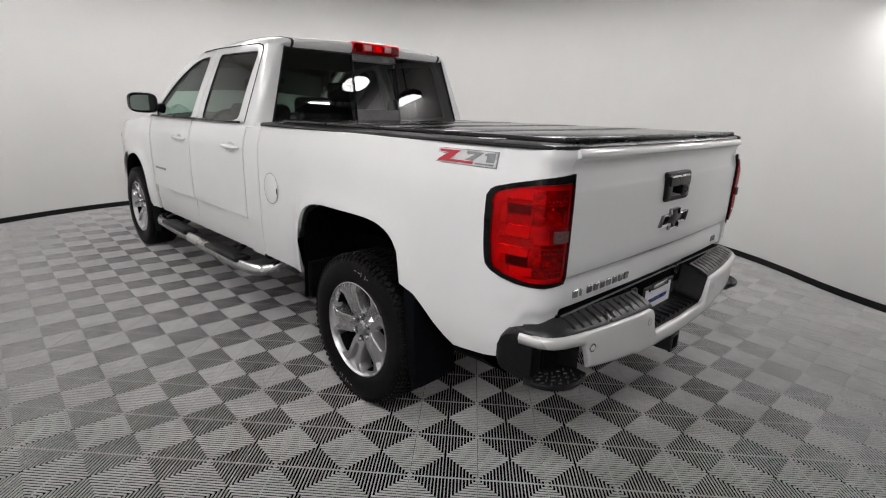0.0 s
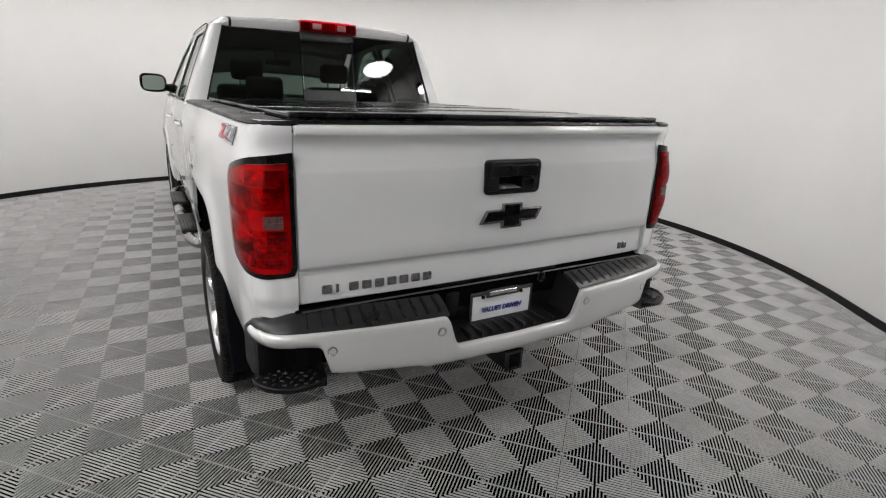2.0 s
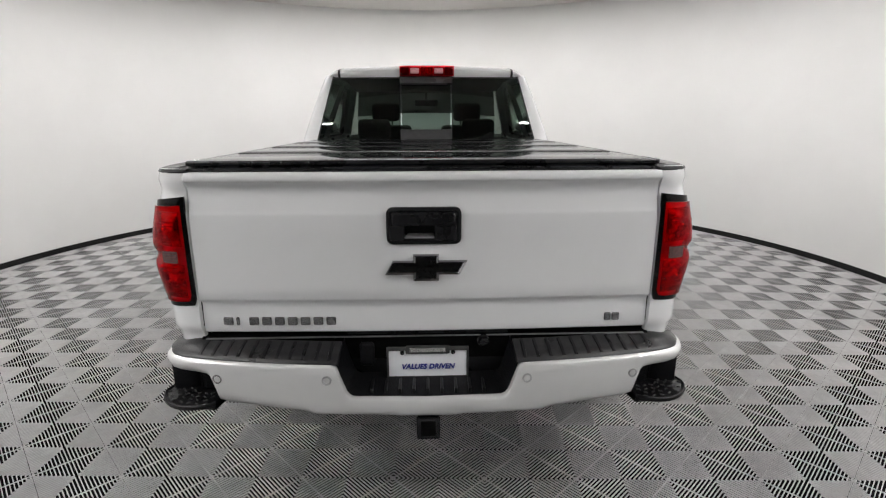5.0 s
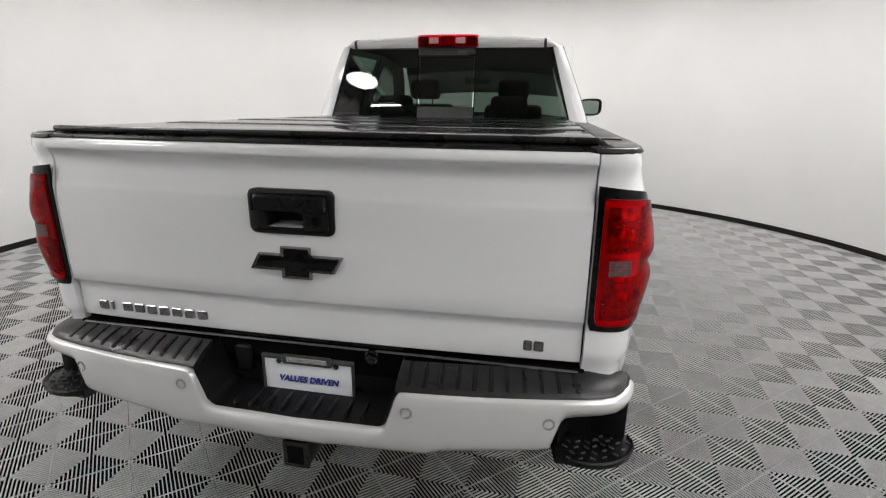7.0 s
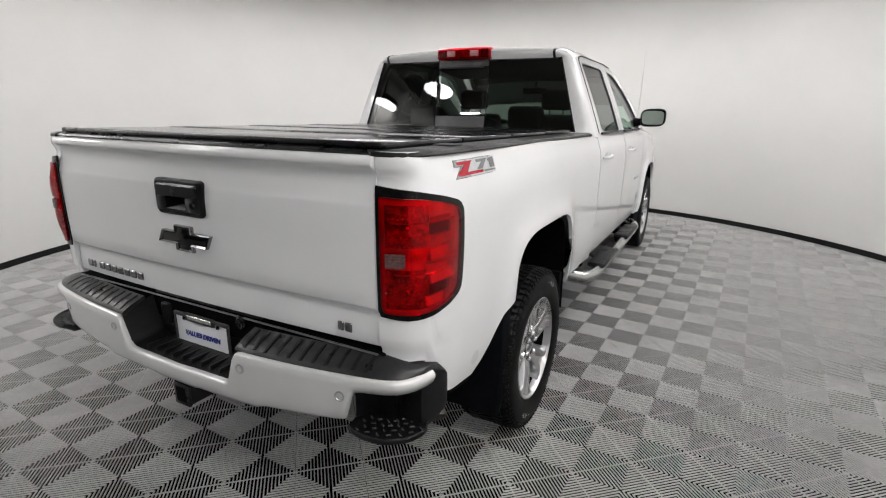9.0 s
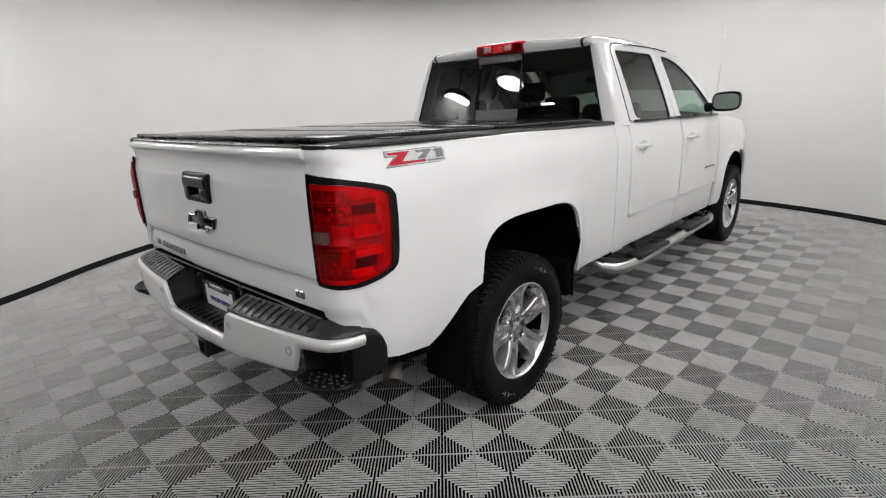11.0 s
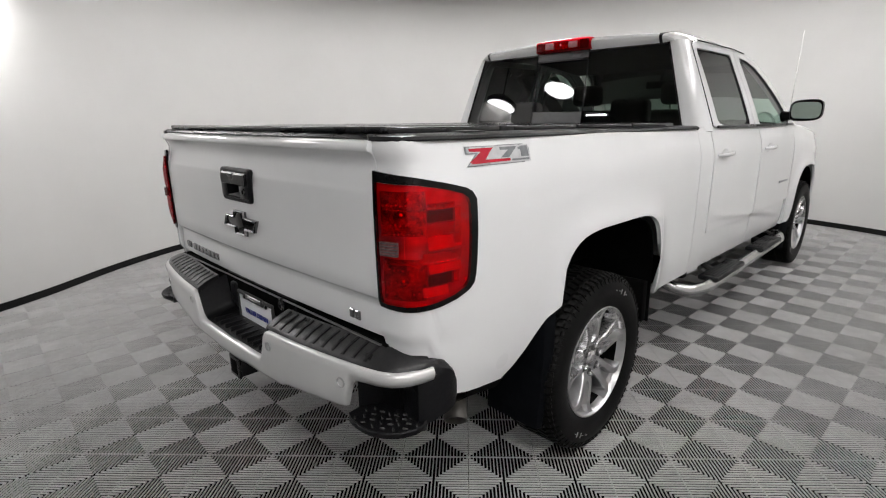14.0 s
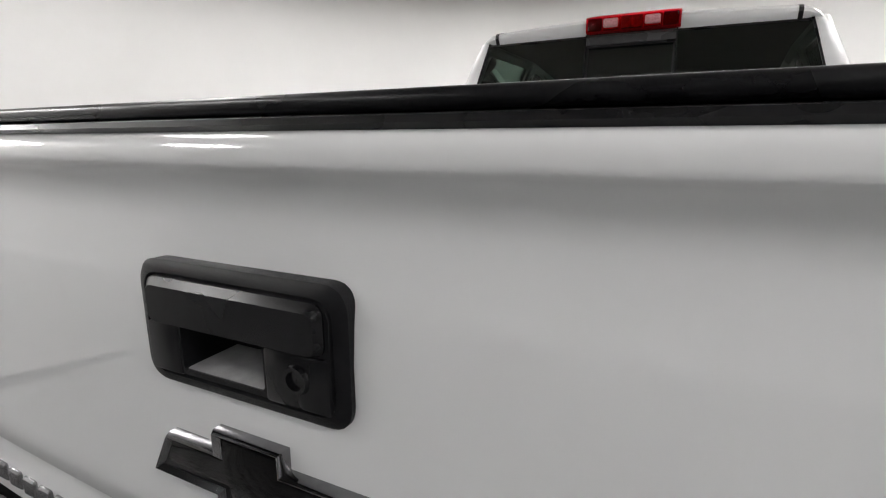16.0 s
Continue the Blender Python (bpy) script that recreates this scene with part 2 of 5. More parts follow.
def arc_wall(name, r0, r1, z0, z1, a0, a1, steps, mat, label, kind="structure"):
    bm = bmesh.new()
    rows = []
    for k in range(steps + 1):
        a = a0 + (a1 - a0) * k / steps
        d = Vector((math.sin(a), -math.cos(a), 0))
        out = wall_flare(a)
        p, q = ROOM + d * (r0 + out), ROOM + d * (r1 + out)
        rows.append([(p.x, p.y, z0), (p.x, p.y, z1), (q.x, q.y, z1), (q.x, q.y, z0)])
    vs = grid(bm, rows, close=True)
    cap(bm, vs[0][::-1])
    cap(bm, vs[-1])
    return tagged(finish(name, bm, mat), label, "wall", kind=kind)


arc_wall("wall_curved", ROOM_R, ROOM_R + 0.12, -0.02, ROOM_H, OPEN_HALF, 2 * math.pi - OPEN_HALF, 120, WALL, "curved off-white matt booth wall with soft shading")
b_ = arc_wall("baseboard", ROOM_R - 0.012, ROOM_R - 0.001, 0.0, 0.062, OPEN_HALF, 2 * math.pi - OPEN_HALF, 120, BASEBOARD, "black vinyl baseboard along the curved wall")
b_["category"] = "baseboard"

bm = bmesh.new()
ring = [bm.verts.new(ROOM + Vector((math.cos(a), math.sin(a), 0)) * (ROOM_R + 0.12 + wall_flare((a + math.pi / 2) % (2 * math.pi))) + Vector((0, 0, ROOM_H))) for a in [2 * math.pi * k / 120 for k in range(120)]]
bm.faces.new(ring)
geo = bmesh.ops.extrude_face_region(bm, geom=list(bm.faces))
bmesh.ops.translate(bm, vec=(0, 0, 0.12), verts=[v for v in geo["geom"] if isinstance(v, bmesh.types.BMVert)])
tagged(finish("ceiling", bm, CEILING, smooth=False), "plain grey-beige ceiling disc over the booth", "ceiling", kind="structure")

bm = bmesh.new()
box(bm, -9, 9, -9.0, 8.5, -0.12, -0.040)
tagged(finish("floor", bm, SLAB, smooth=False), "dark slab under grey ribbed interlocking tiles", "floor", kind="structure")


def plain_wall(name, x0, x1, y0, y1, z0, z1, mat, label, cat="wall"):
    bm = bmesh.new()
    box(bm, x0, x1, y0, y1, z0, z1)
    return tagged(finish(name, bm, mat, smooth=False), label, cat, kind="structure")


HALL = simple("hall_wall_paint", (0.10, 0.10, 0.10), (0.14, 0.14, 0.138), 0.8, 2.0)
plain_wall("wall_south", -9, 9, -9.12, -9.0, -0.1, 4.6, HALL, "plain grey wall of the workshop hall")
plain_wall("wall_west", -9.12, -9, -9.0, 8.5, -0.1, 4.6, HALL, "plain grey wall of the workshop hall")
plain_wall("wall_east", 9, 9.12, -9.0, 8.5, -0.1, 4.6, HALL, "plain grey wall of the workshop hall")
plain_wall("wall_north", -9, 9, 8.5, 8.62, -0.1, 4.6, HALL, "plain grey wall of the workshop hall")
plain_wall("ceiling_hall", -9.12, 9.12, -9.12, 8.62, 4.6, 4.72, HALL, "plain dark hall ceiling", "ceiling")


def flood_lamp(at, target):
    root = new("flood_lamp")
    m = look(at, target) @ pose(0, 0, 0, 180)
    rod = m.inverted() @ Vector((at[0], at[1] - 0.05, ROOM_H + 0.01))
    tagged(root, "round white flood lamp on a bracket beside the booth opening", "lamp", "flood lamps at the opening")
    bm = bmesh.new()
    lathe(bm, [(0.0, 0.001), (0.0, 0.305)], 40, "z")
    part("lamp_face", bm, LAMP, root, rake=False, turn=False)
    bm = bmesh.new()
    lathe(bm, [(-0.01, 0.306), (0.012, 0.312), (0.012, 0.325), (-0.05, 0.33), (-0.12, 0.20), (-0.14, 0.001)], 40, "z")
    part("housing", bm, BLACK_TRIM, root, rake=False)
    bm = bmesh.new()
    tube(bm, [(0, 0, -0.13), (0, 0, -0.17), rod], 0.016)
    part("bracket", bm, BLACK_TRIM, root, rake=False)
    root.matrix_world = m
    return root


for x, y, z in ((2.2, -1.1, 2.85), (3.07, -0.47, 2.45), (-2.34, -1.1, 2.88), (-3.26, -0.46, 2.49)):
    flood_lamp((x, y, z), (x - math.copysign(0.06, x), y + 0.20, z - 2.2))


def tube_lamp(x, y, z, length):
    root = new("tube_lamp")
    tagged(root, "white fluorescent tube lamp under the hall ceiling", "lamp", "tube lamps of the hall")
    root.location = (x, y, z)
    bm = bmesh.new()
    tube(bm, [(-length / 2, 0, 0), (length / 2, 0, 0)], 0.018, 10)
    part("tube", bm, TUBE, root, rake=False)
    bm = bmesh.new()
    box(bm, -length / 2 - 0.02, length / 2 + 0.02, -0.06, 0.06, 0.035, 0.08, 0.006)
    part("fitting", bm, PLATE_WHITE, root, rake=False)


for ix in range(4):
    for iy in range(3):
        tube_lamp(-4.5 + 3.0 * ix, -7.6 + 2.0 * iy, 4.48, 1.3)


# added fill light: panels kept out of view that brighten roof, walls and floor
def ceiling_panel(x, y, turn):
    root = new("ceiling_fill_light")
    tagged(root, "unseen flat white panel added to the booth ceiling for top light", "ceiling light", "light panels of the booth ceiling")
    root.matrix_world = pose(x, y, ROOM_H, 0, 0, turn)
    bm = bmesh.new()
    box(bm, -0.29, 0.29, -0.59, 0.59, -0.012, -0.006)
    part("diffuser", bm, PANEL, root, rake=False)
    bm = bmesh.new()
    for x0, x1, y0, y1 in ((-0.31, 0.31, 0.59, 0.61), (-0.31, 0.31, -0.61, -0.59), (-0.31, -0.29, -0.59, 0.59), (0.29, 0.31, -0.59, 0.59)):
        box(bm, x0, x1, y0, y1, -0.016, 0.0, 0.002, 1)
    part("frame", bm, PLATE_WHITE, root, rake=False)


# ring of these added panels, placed to even out the light
for k in range(13):
    a_ = -42 + 22 * k
    ceiling_panel(ROOM.x + 3.0 * math.cos(radians(a_)), ROOM.y + 3.0 * math.sin(radians(a_)), a_)

# ---------------------------------------------------------------- the pickup truck
truck = new("pickup_truck")
truck.location = (0.006, 0, 0)
tagged(truck, "white crew-cab pickup truck with black bed cover parked on ribbed tiles", "pickup truck")

INSET = [(0.50, 0.050), (0.56, 0.030), (0.62, 0.016), (0.70, 0.008), (0.80, 0.004), (0.95, 0.002), (1.10, 0.0), (1.22, 0.0), (1.28, 0.004), (1.33, 0.014), (1.36, 0.024), (1.385, 0.032), (1.405, 0.036), (1.42, 0.042), (1.43, 0.052)]
ARCH_REAR = (1.228, 0.470, 0.56, 0.478, 4.4)
ARCH_FRONT = (5.0, 0.42, 0.56, 0.49, 2.8)


def arch_value(arch, y, z):
    yc, a, zc, b, p = arch
    return ((abs(y - yc) / a) ** p + (max(z - zc, 0) / b) ** p) ** (1 / p)


def arch_top(arch, y):
    yc, a, zc, b, p = arch
    u = abs(y - yc) / a
    return zc + b * (1 - u ** p) ** (1 / p) if u < 1 else None


def flare(y, z):
    out = 0.0
    for arch in (ARCH_REAR, ARCH_FRONT):
        e = arch_value(arch, y, z)
        if e < 1.6:
            out += 0.021 * math.exp(-(((e - 1.0) / 0.16) ** 2))
    return out


CREASE = 0.792  # height of the ledge pressed into the doors


def side_z(zlow, ztop=1.43):
    upper = [1.43, 1.425, 1.415, 1.405, 1.39, 1.375, 1.36, 1.345, 1.33, 1.30, 1.27, 1.22, 1.15, 1.10]
    upper = [z - 1.43 + ztop if z > 1.2 else z for z in upper]
    n = 16
    if zlow < CREASE - 0.05:
        mid = [1.10 + (CREASE + 0.012 - 1.10) * (k + 1) / 7 for k in range(7)]
        ledge = [CREASE + d for d in (0.006, 0.002, -0.004, -0.010, -0.016)]
        return upper + mid + ledge + [CREASE - 0.016 + (zlow - CREASE + 0.016) * (k + 1) / 4 for k in range(4)]
    return upper + [1.10 + (zlow - 1.10) * (k + 1) / n for k in range(n)]


LOWER = [(0.79, 0.018), (0.808, 0.016), (0.83, 0.0)]
GROOVE = [(1.27, 0.0), (1.29, 0.004), (1.31, 0.010), (1.33, 0.015), (1.345, 0.016), (1.36, 0.012), (1.375, 0.004), (1.385, -0.003), (1.395, -0.004), (1.41, -0.001)]


def side_skin(stations, zlow, ztop=lambda y: 1.43, side=1, crease=None, sink=0.0):
    """A body side: stations along the plan, each with its own lower edge."""
    bm = bmesh.new()
    rows = []
    n = len(stations)
    for i, (x, y) in enumerate(stations):
        a, b = stations[max(i - 1, 0)], stations[min(i + 1, n - 1)]
        t = Vector((b[0] - a[0], b[1] - a[1], 0)).normalized()
        nrm = Vector((t.y, -t.x, 0))
        zl = zlow(y, i)
        row = []
        for z in side_z(zl, ztop(y)):
            d = lerp_table(INSET, z - ztop(y) + 1.43 if z > 1.2 else z) - flare(y, z)
            if y < 0.14 and not crease and z > 1.2:
                d = (d + flare(y, z)) * lerp_table([(0.02, 0.22), (0.14, 1.0)], y) - flare(y, z)
            if y < 0.20 and not crease:
                d += lerp_table(GROOVE, z) * max(0.0, 1 - max(0.0, y - 0.03) / 0.15) ** 1.5
            if y < 0.30 and not crease:
                d += lerp_table(LOWER, z) * max(0.0, 1 - max(0.0, y - 0.10) / 0.18)
            if crease:
                d += 0.019 * min(1.0, max(0.0, (CREASE + 0.002 - z) / 0.012))
            p = Vector((x, y, 0)) - nrm * (d + sink)
            row.append((p.x * side, p.y, z))
        rows.append(row)
    grid(bm, rows)
    flange(bm, 0.02)
    outwards(bm, (0, 2.5, 1.0))
    return bm


CORNER = [(0.851, 0.021), (0.885, 0.025), (0.917, 0.033), (0.948, 0.048), (0.971, 0.070), (0.987, 0.103), (0.997, 0.149), (1.001, 0.195), (1.003, 0.24), (1.004, 0.28)]
arch_y = lambda arch, n=26: [arch[0] - arch[1] * math.cos(math.pi * k / n) for k in range(n + 1)]
BED_Y = [0.33, 0.40, 0.46, 0.52, 0.58, 0.64, 0.69, 0.74] + arch_y(ARCH_REAR) + [1.71, 1.75, 1.8, 1.9, 2.0, 2.1, 2.15, 2.19]


def bed_low(y, i):
    if y < 0.10:
        return 0.77
    t = arch_top(ARCH_REAR, y)
    back = lerp_table([(0.10, 0.77), (0.145, 0.68), (0.19, 0.60), (0.30, 0.575), (0.46, 0.555), (0.54, 0.60), (0.62, 0.67), (0.70, 0.745), (0.79, 0.775)], y)
    if y <= 0.785:
        return back
    if t is not None:
        return max(t, 0.775) if y < 1.0 else max(t, 0.585)
    return 0.585 - 0.01 * (y - 1.66)


for sx in (-1, 1):
    st = CORNER + [(1.003 + 0.016 * math.exp(-(((y - 1.15) / 0.5) ** 2)), y) for y in BED_Y]
    part("bed_side", side_skin(st, bed_low, side=sx), PAINT, truck)

# ---- tailgate
GATE = [(1.419, 0.070), (1.419, 0.040), (1.418, 0.012), (1.415, 0.003), (1.410, -0.003), (1.402, -0.007), (1.394, -0.009), (1.389, -0.0085), (1.386, -0.006), (1.383, 0.001), (1.377, 0.0085), (1.369, 0.0145), (1.359, 0.0182), (1.348, 0.0198), (1.338, 0.0200), (1.328, 0.0186), (1.315, 0.0162), (1.300, 0.0130), (1.285, 0.0097), (1.276, 0.0074), (1.271, 0.0058), (1.266, 0.0045), (1.260, 0.0036), (1.22, 0.0), (1.178, 0.0), (1.10, 0.0), (1.0, 0.0), (0.950, 0.0), (0.945, 0.003), (0.938, 0.012), (0.931, 0.019), (0.925, 0.021), (0.91, 0.020), (0.87, 0.018), (0.83, 0.018), (0.814, 0.020), (0.808, 0.028), (0.806, 0.06)]


def gate_y(x):
    return 0.021 * (x / 0.846) ** 2


bm = bmesh.new()
rows = []
for k in range(41):
    x = -0.843 + 1.686 * k / 40
    edge = [(x, y + gate_y(x), z) for z, y in GATE]
    if k == 0:
        rows.append([(a - 0.002, b + 0.024, c) for a, b, c in edge])
        rows.append([(a - 0.002, b + 0.004, c) for a, b, c in edge])
    rows.append(edge)
    if k == 40:
        rows.append([(a + 0.002, b + 0.004, c) for a, b, c in edge])
        rows.append([(a + 0.002, b + 0.024, c) for a, b, c in edge])
grid(bm, rows)
# the opening behind the handle
hole = [f for f in bm.faces if abs(f.calc_center_median().x) < 0.09 and 1.178 < f.calc_center_median().z < 1.272 and f.calc_center_median().y < 0.03]
bmesh.ops.delete(bm, geom=hole, context="FACES")
flange(bm, 0.004)
outwards(bm, (0, 1.0, 1.1))
tailgate = part("tailgate", bm, PAINT, truck, "white tailgate with a pressed lower crease")

# black cap along the top of the gate
bm = bmesh.new()
rows = []
for k in range(41):
    x = -0.849 + 1.698 * k / 40
    g = gate_y(x)
    rows.append([(x, g + y, z) for y, z in ((0.014, 1.4165), (0.008, 1.423), (0.012, 1.429), (0.07, 1.434), (0.075, 1.4165))])
vs = grid(bm, rows, close=True)
cap(bm, vs[0])
cap(bm, vs[-1][::-1])
part("gate_cap", bm, BLACK_TRIM, tailgate, "black plastic cap along the gate's upper edge")

RECESS_GREY = simple("recess_grey", (0.34, 0.34, 0.34), (0.44, 0.44, 0.44), 0.25, 40.0, coat=0.3)
# handle: a rounded bezel with a recess, a grip and a lock
HX, HZ, HW, HH = -0.008, 1.225, 0.134, 0.067
bm = bmesh.new()
outer = rounded([(HX - HW, HZ - HH), (HX + HW, HZ - HH), (HX + HW, HZ + HH), (HX - HW, HZ + HH)], 0.026, 8)
n = 128


def scaled(poly, dx, dz):
    return [Vector((HX + (p[0] - HX) * (1 - dx / HW), HZ + (p[1] - HZ) * (1 - dz / HH))) for p in poly]


def ring3(poly, y):
    return [(p[0], y, p[1]) for p in poly]


rec = resample(rounded([(HX - 0.072, HZ - 0.044), (HX + 0.040, HZ - 0.044), (HX + 0.040, HZ + 0.006), (HX - 0.072, HZ + 0.006)], 0.006, 4), n)
out_r = resample(outer, n)
rows = [ring3(out_r, 0.022), ring3(out_r, -0.005), ring3(resample(scaled(outer, 0.004, 0.004), n), -0.009), ring3(resample(scaled(outer, 0.012, 0.012), n), -0.011), ring3(resample(scaled(outer, 0.0135, 0.0135), n), -0.007), ring3(resample(scaled(outer, 0.016, 0.016), n), -0.0105), ring3(rec, -0.012), ring3(rec, 0.050)]
vs = grid(bm, rows, close=True)
cap(bm, vs[-1])
handle = part("gate_handle", bm, BLACK_PLASTIC, truck, "black plastic tailgate handle with a deep finger recess")
bm = bmesh.new()
grip = rounded([(HX - 0.115, HZ + 0.003), (HX + 0.113, HZ + 0.003), (HX + 0.113, HZ + 0.051), (HX - 0.115, HZ + 0.051)], 0.012, 4)
c_ = Vector((HX, HZ + 0.027))
b2 = [(c_.x + (p[0] - c_.x) * 0.95, -0.019, c_.y + (p[1] - c_.y) * 0.80 - 0.003) for p in grip]
vs = grid(bm, [ring3(grip, -0.004), [(p[0], -0.0125, p[1]) for p in grip], b2], close=True)
cap(bm, vs[-1])
part("grip", bm, BLACK_TRIM, handle, sharp=25)
bm = bmesh.new()
box(bm, HX - 0.122, HX - 0.074, -0.0140, 0.0, HZ - 0.052, HZ + 0.002, 0.004, 2)
part("grip_block", bm, BLACK_TRIM, handle)
bm = bmesh.new()
box(bm, HX + 0.042, HX + 0.118, -0.0140, 0.0, HZ - 0.052, HZ + 0.002, 0.004, 2)
part("grip_block", bm, BLACK_TRIM, handle)
bm = bmesh.new()
lathe(bm, [(-0.014, 0.0145), (-0.0185, 0.013), (-0.0185, 0.009), (-0.0145, 0.008), (-0.0145, 0.001)], 20, "y", (HX + 0.082, 0, HZ - 0.022))
part("lock", bm, BLACK_GLOSS, handle)
bm = bmesh.new()
vs = [bm.verts.new(p) for p in ((HX - 0.070, -0.010, HZ - 0.0435), (HX + 0.038, -0.010, HZ - 0.0435), (HX + 0.034, 0.046, HZ - 0.036), (HX - 0.060, 0.046, HZ - 0.036))]
bm.faces.new(vs)
geo = bmesh.ops.extrude_face_region(bm, geom=list(bm.faces))
bmesh.ops.translate(bm, vec=(0, 0, -0.002), verts=[v for v in geo["geom"] if isinstance(v, bmesh.types.BMVert)])
part("recess_floor", bm, RECESS_GREY, handle, "grey floor of the finger recess")

# cross-shaped maker's emblem, black with a bright rim
def emblem_outline(s):
    cx, cz = -0.002, 1.070
    pts = [(-0.150, -0.026), (-0.047, -0.026), (-0.047, -0.050), (0.047, -0.050), (0.047, -0.026), (0.121, -0.026), (0.150, 0.026), (0.047, 0.026), (0.047, 0.050), (-0.047, 0.050), (-0.047, 0.026), (-0.121, 0.026)]
    out = []
    m = len(pts)
    for i in range(m):
        p = Vector(pts[i])
        a, b = Vector(pts[i - 1]), Vector(pts[(i + 1) % m])
        d1, d2 = (p - a).normalized(), (b - p).normalized()
        n1, n2 = Vector((-d1.y, d1.x)), Vector((-d2.y, d2.x))
        k = n1 + n2
        q = p + k * (s / max(1 + n1.dot(n2), 0.3))
        out.append(Vector((cx + q.x, cz + q.y)))
    return out


DARK_CHROME = simple("smoked_chrome", (0.20, 0.20, 0.205), (0.30, 0.30, 0.305), 0.08, 40.0, metal=1.0)
bm = bmesh.new()
o0, o1, o2 = emblem_outline(0), emblem_outline(0.003), emblem_outline(0.009)
vs = grid(bm, [ring3(o0, 0.002), ring3(o0, -0.010), ring3(o1, -0.016), ring3(o2, -0.011)], close=True)
emblem = part("emblem", bm, DARK_CHROME, truck, "black cross-shaped emblem with a bright bevelled rim")
bm = bmesh.new()
vs = grid(bm, [ring3(o2, -0.0105), ring3(emblem_outline(0.011), -0.0115)], close=True)
cap(bm, vs[-1])
part("emblem_face", bm, BEZEL, emblem)

LETTER = simple("dark_chrome", (0.20, 0.20, 0.205), (0.34, 0.34, 0.345), 0.26, 40.0, metal=1.0)
# model lettering as plain chrome bars, and a small badge
for k in range(9):
    x = -0.768 + 0.0485 * k
    w = 0.036 if k != 1 else 0.012
    bm = bmesh.new()
    y = gate_y(x) + 0.018
    box(bm, x, x + w, y - 0.007, y + 0.002, 0.841, 0.873, 0.003, 1)
    part("letter_bar", bm, LETTER, tailgate)
for x0, x1 in ((0.680, 0.704), (0.710, 0.738)):
    bm = bmesh.new()
    y = gate_y(0.71) + 0.018
    box(bm, x0, x1, y - 0.006, y + 0.002, 0.840, 0.872, 0.003, 1)
    part("trim_badge_bar", bm, LETTER, tailgate)

# ---- tail lamps on the corners
LAMP_GLOW = simple("pale_lamp_back", (0.50, 0.48, 0.48), (0.95, 0.93, 0.93), 0.22, 11.0, metal=0.4, bump_scale=60.0, bump_strength=0.12)
SMOKED = simple("smoked_reflector", (0.05, 0.04, 0.04), (0.11, 0.09, 0.09), 0.3, 60.0)
BOWL = simple("chromed_bowl", (0.22, 0.20, 0.20), (0.80, 0.76, 0.76), 0.16, 50.0, metal=0.85)
CARGO = simple("cargo_lens", (0.10, 0.035, 0.035), (0.24, 0.12, 0.12), 0.15, 120.0, spec=0.2)
def corner_point(s, z, lift):
    """A place on the rear corner, s metres along the plan from its inner end."""
    pts = [Vector((x, y, 0)) for x, y in CORNER + [(1.003, 0.36), (1.003, 0.45)]]
    d = s
    for i, (a, b) in enumerate(zip(pts, pts[1:])):
        l = (b - a).length
        if d <= l or i == len(pts) - 2:
            p = a.lerp(b, d / l)
            t0 = (b - a).normalized()
            c = pts[min(i + 2, len(pts) - 1)]
            t1 = (c - b).normalized() if (c - b).length > 0 else t0
            t = t0.lerp(t1, min(1, d / l) * 0.5).normalized()
            nrm = Vector((t.y, -t.x, 0))
            tuck = lerp_table(INSET, z)
            if p.y < 0.14 and z > 1.2:
                tuck *= lerp_table([(0.02, 0.22), (0.14, 1.0)], p.y)
            p = p - nrm * (tuck - lift)
            return Vector((p.x, p.y, z))
        d -= l


LAMP_OUT = [(-0.006, 1.330), (0.12, 1.314), (0.22, 1.292), (0.306, 1.268), (0.328, 1.24), (0.332, 1.15), (0.329, 1.05), (0.322, 0.984), (0.307, 0.962), (0.25, 0.940), (0.17, 0.926), (0.09, 0.921), (0.02, 0.926), (-0.006, 0.930)]
LAMP_IN = [(0.008, 1.296), (0.12, 1.290), (0.21, 1.272), (0.276, 1.252), (0.293, 1.232), (0.297, 1.15), (0.295, 1.06), (0.290, 0.996), (0.276, 0.978), (0.23, 0.960), (0.16, 0.947), (0.10, 0.942), (0.02, 0.944), (0.008, 0.952)]


def lens_bulge(z):
    """Two soft swells with a notch between them."""
    return 0.021 - 0.014 * math.exp(-(((z - 1.118) / 0.022) ** 2))


def lamp_surface(poly, lift, rings=14):
    """A lens skin over a corner outline: rings shrunk towards the middle, bulged outwards."""
    c = Vector((sum(p[0] for p in poly) / len(poly), sum(p[1] for p in poly) / len(poly)))
    rows = []
    for k in range(rings + 1):
        f = 1 - k / rings
        rows.append([corner_point(c.x + (p[0] - c.x) * f, c.y + (p[1] - c.y) * f, lift + lens_bulge(c.y + (p[1] - c.y) * f) * (1 - f * f) ** 1.5) for p in poly])
    return rows


def patch(s0, s1, z0, z1, lift, n=8, m=4):
    return [[corner_point(s0 + (s1 - s0) * i / n, z0 + (z1 - z0) * j / m, lift) for i in range(n + 1)] for j in range(m + 1)]


def mirrored(bm, sx):
    if sx < 0:
        for v in bm.verts:
            v.co.x = -v.co.x
        bmesh.ops.reverse_faces(bm, faces=bm.faces)
    return bm


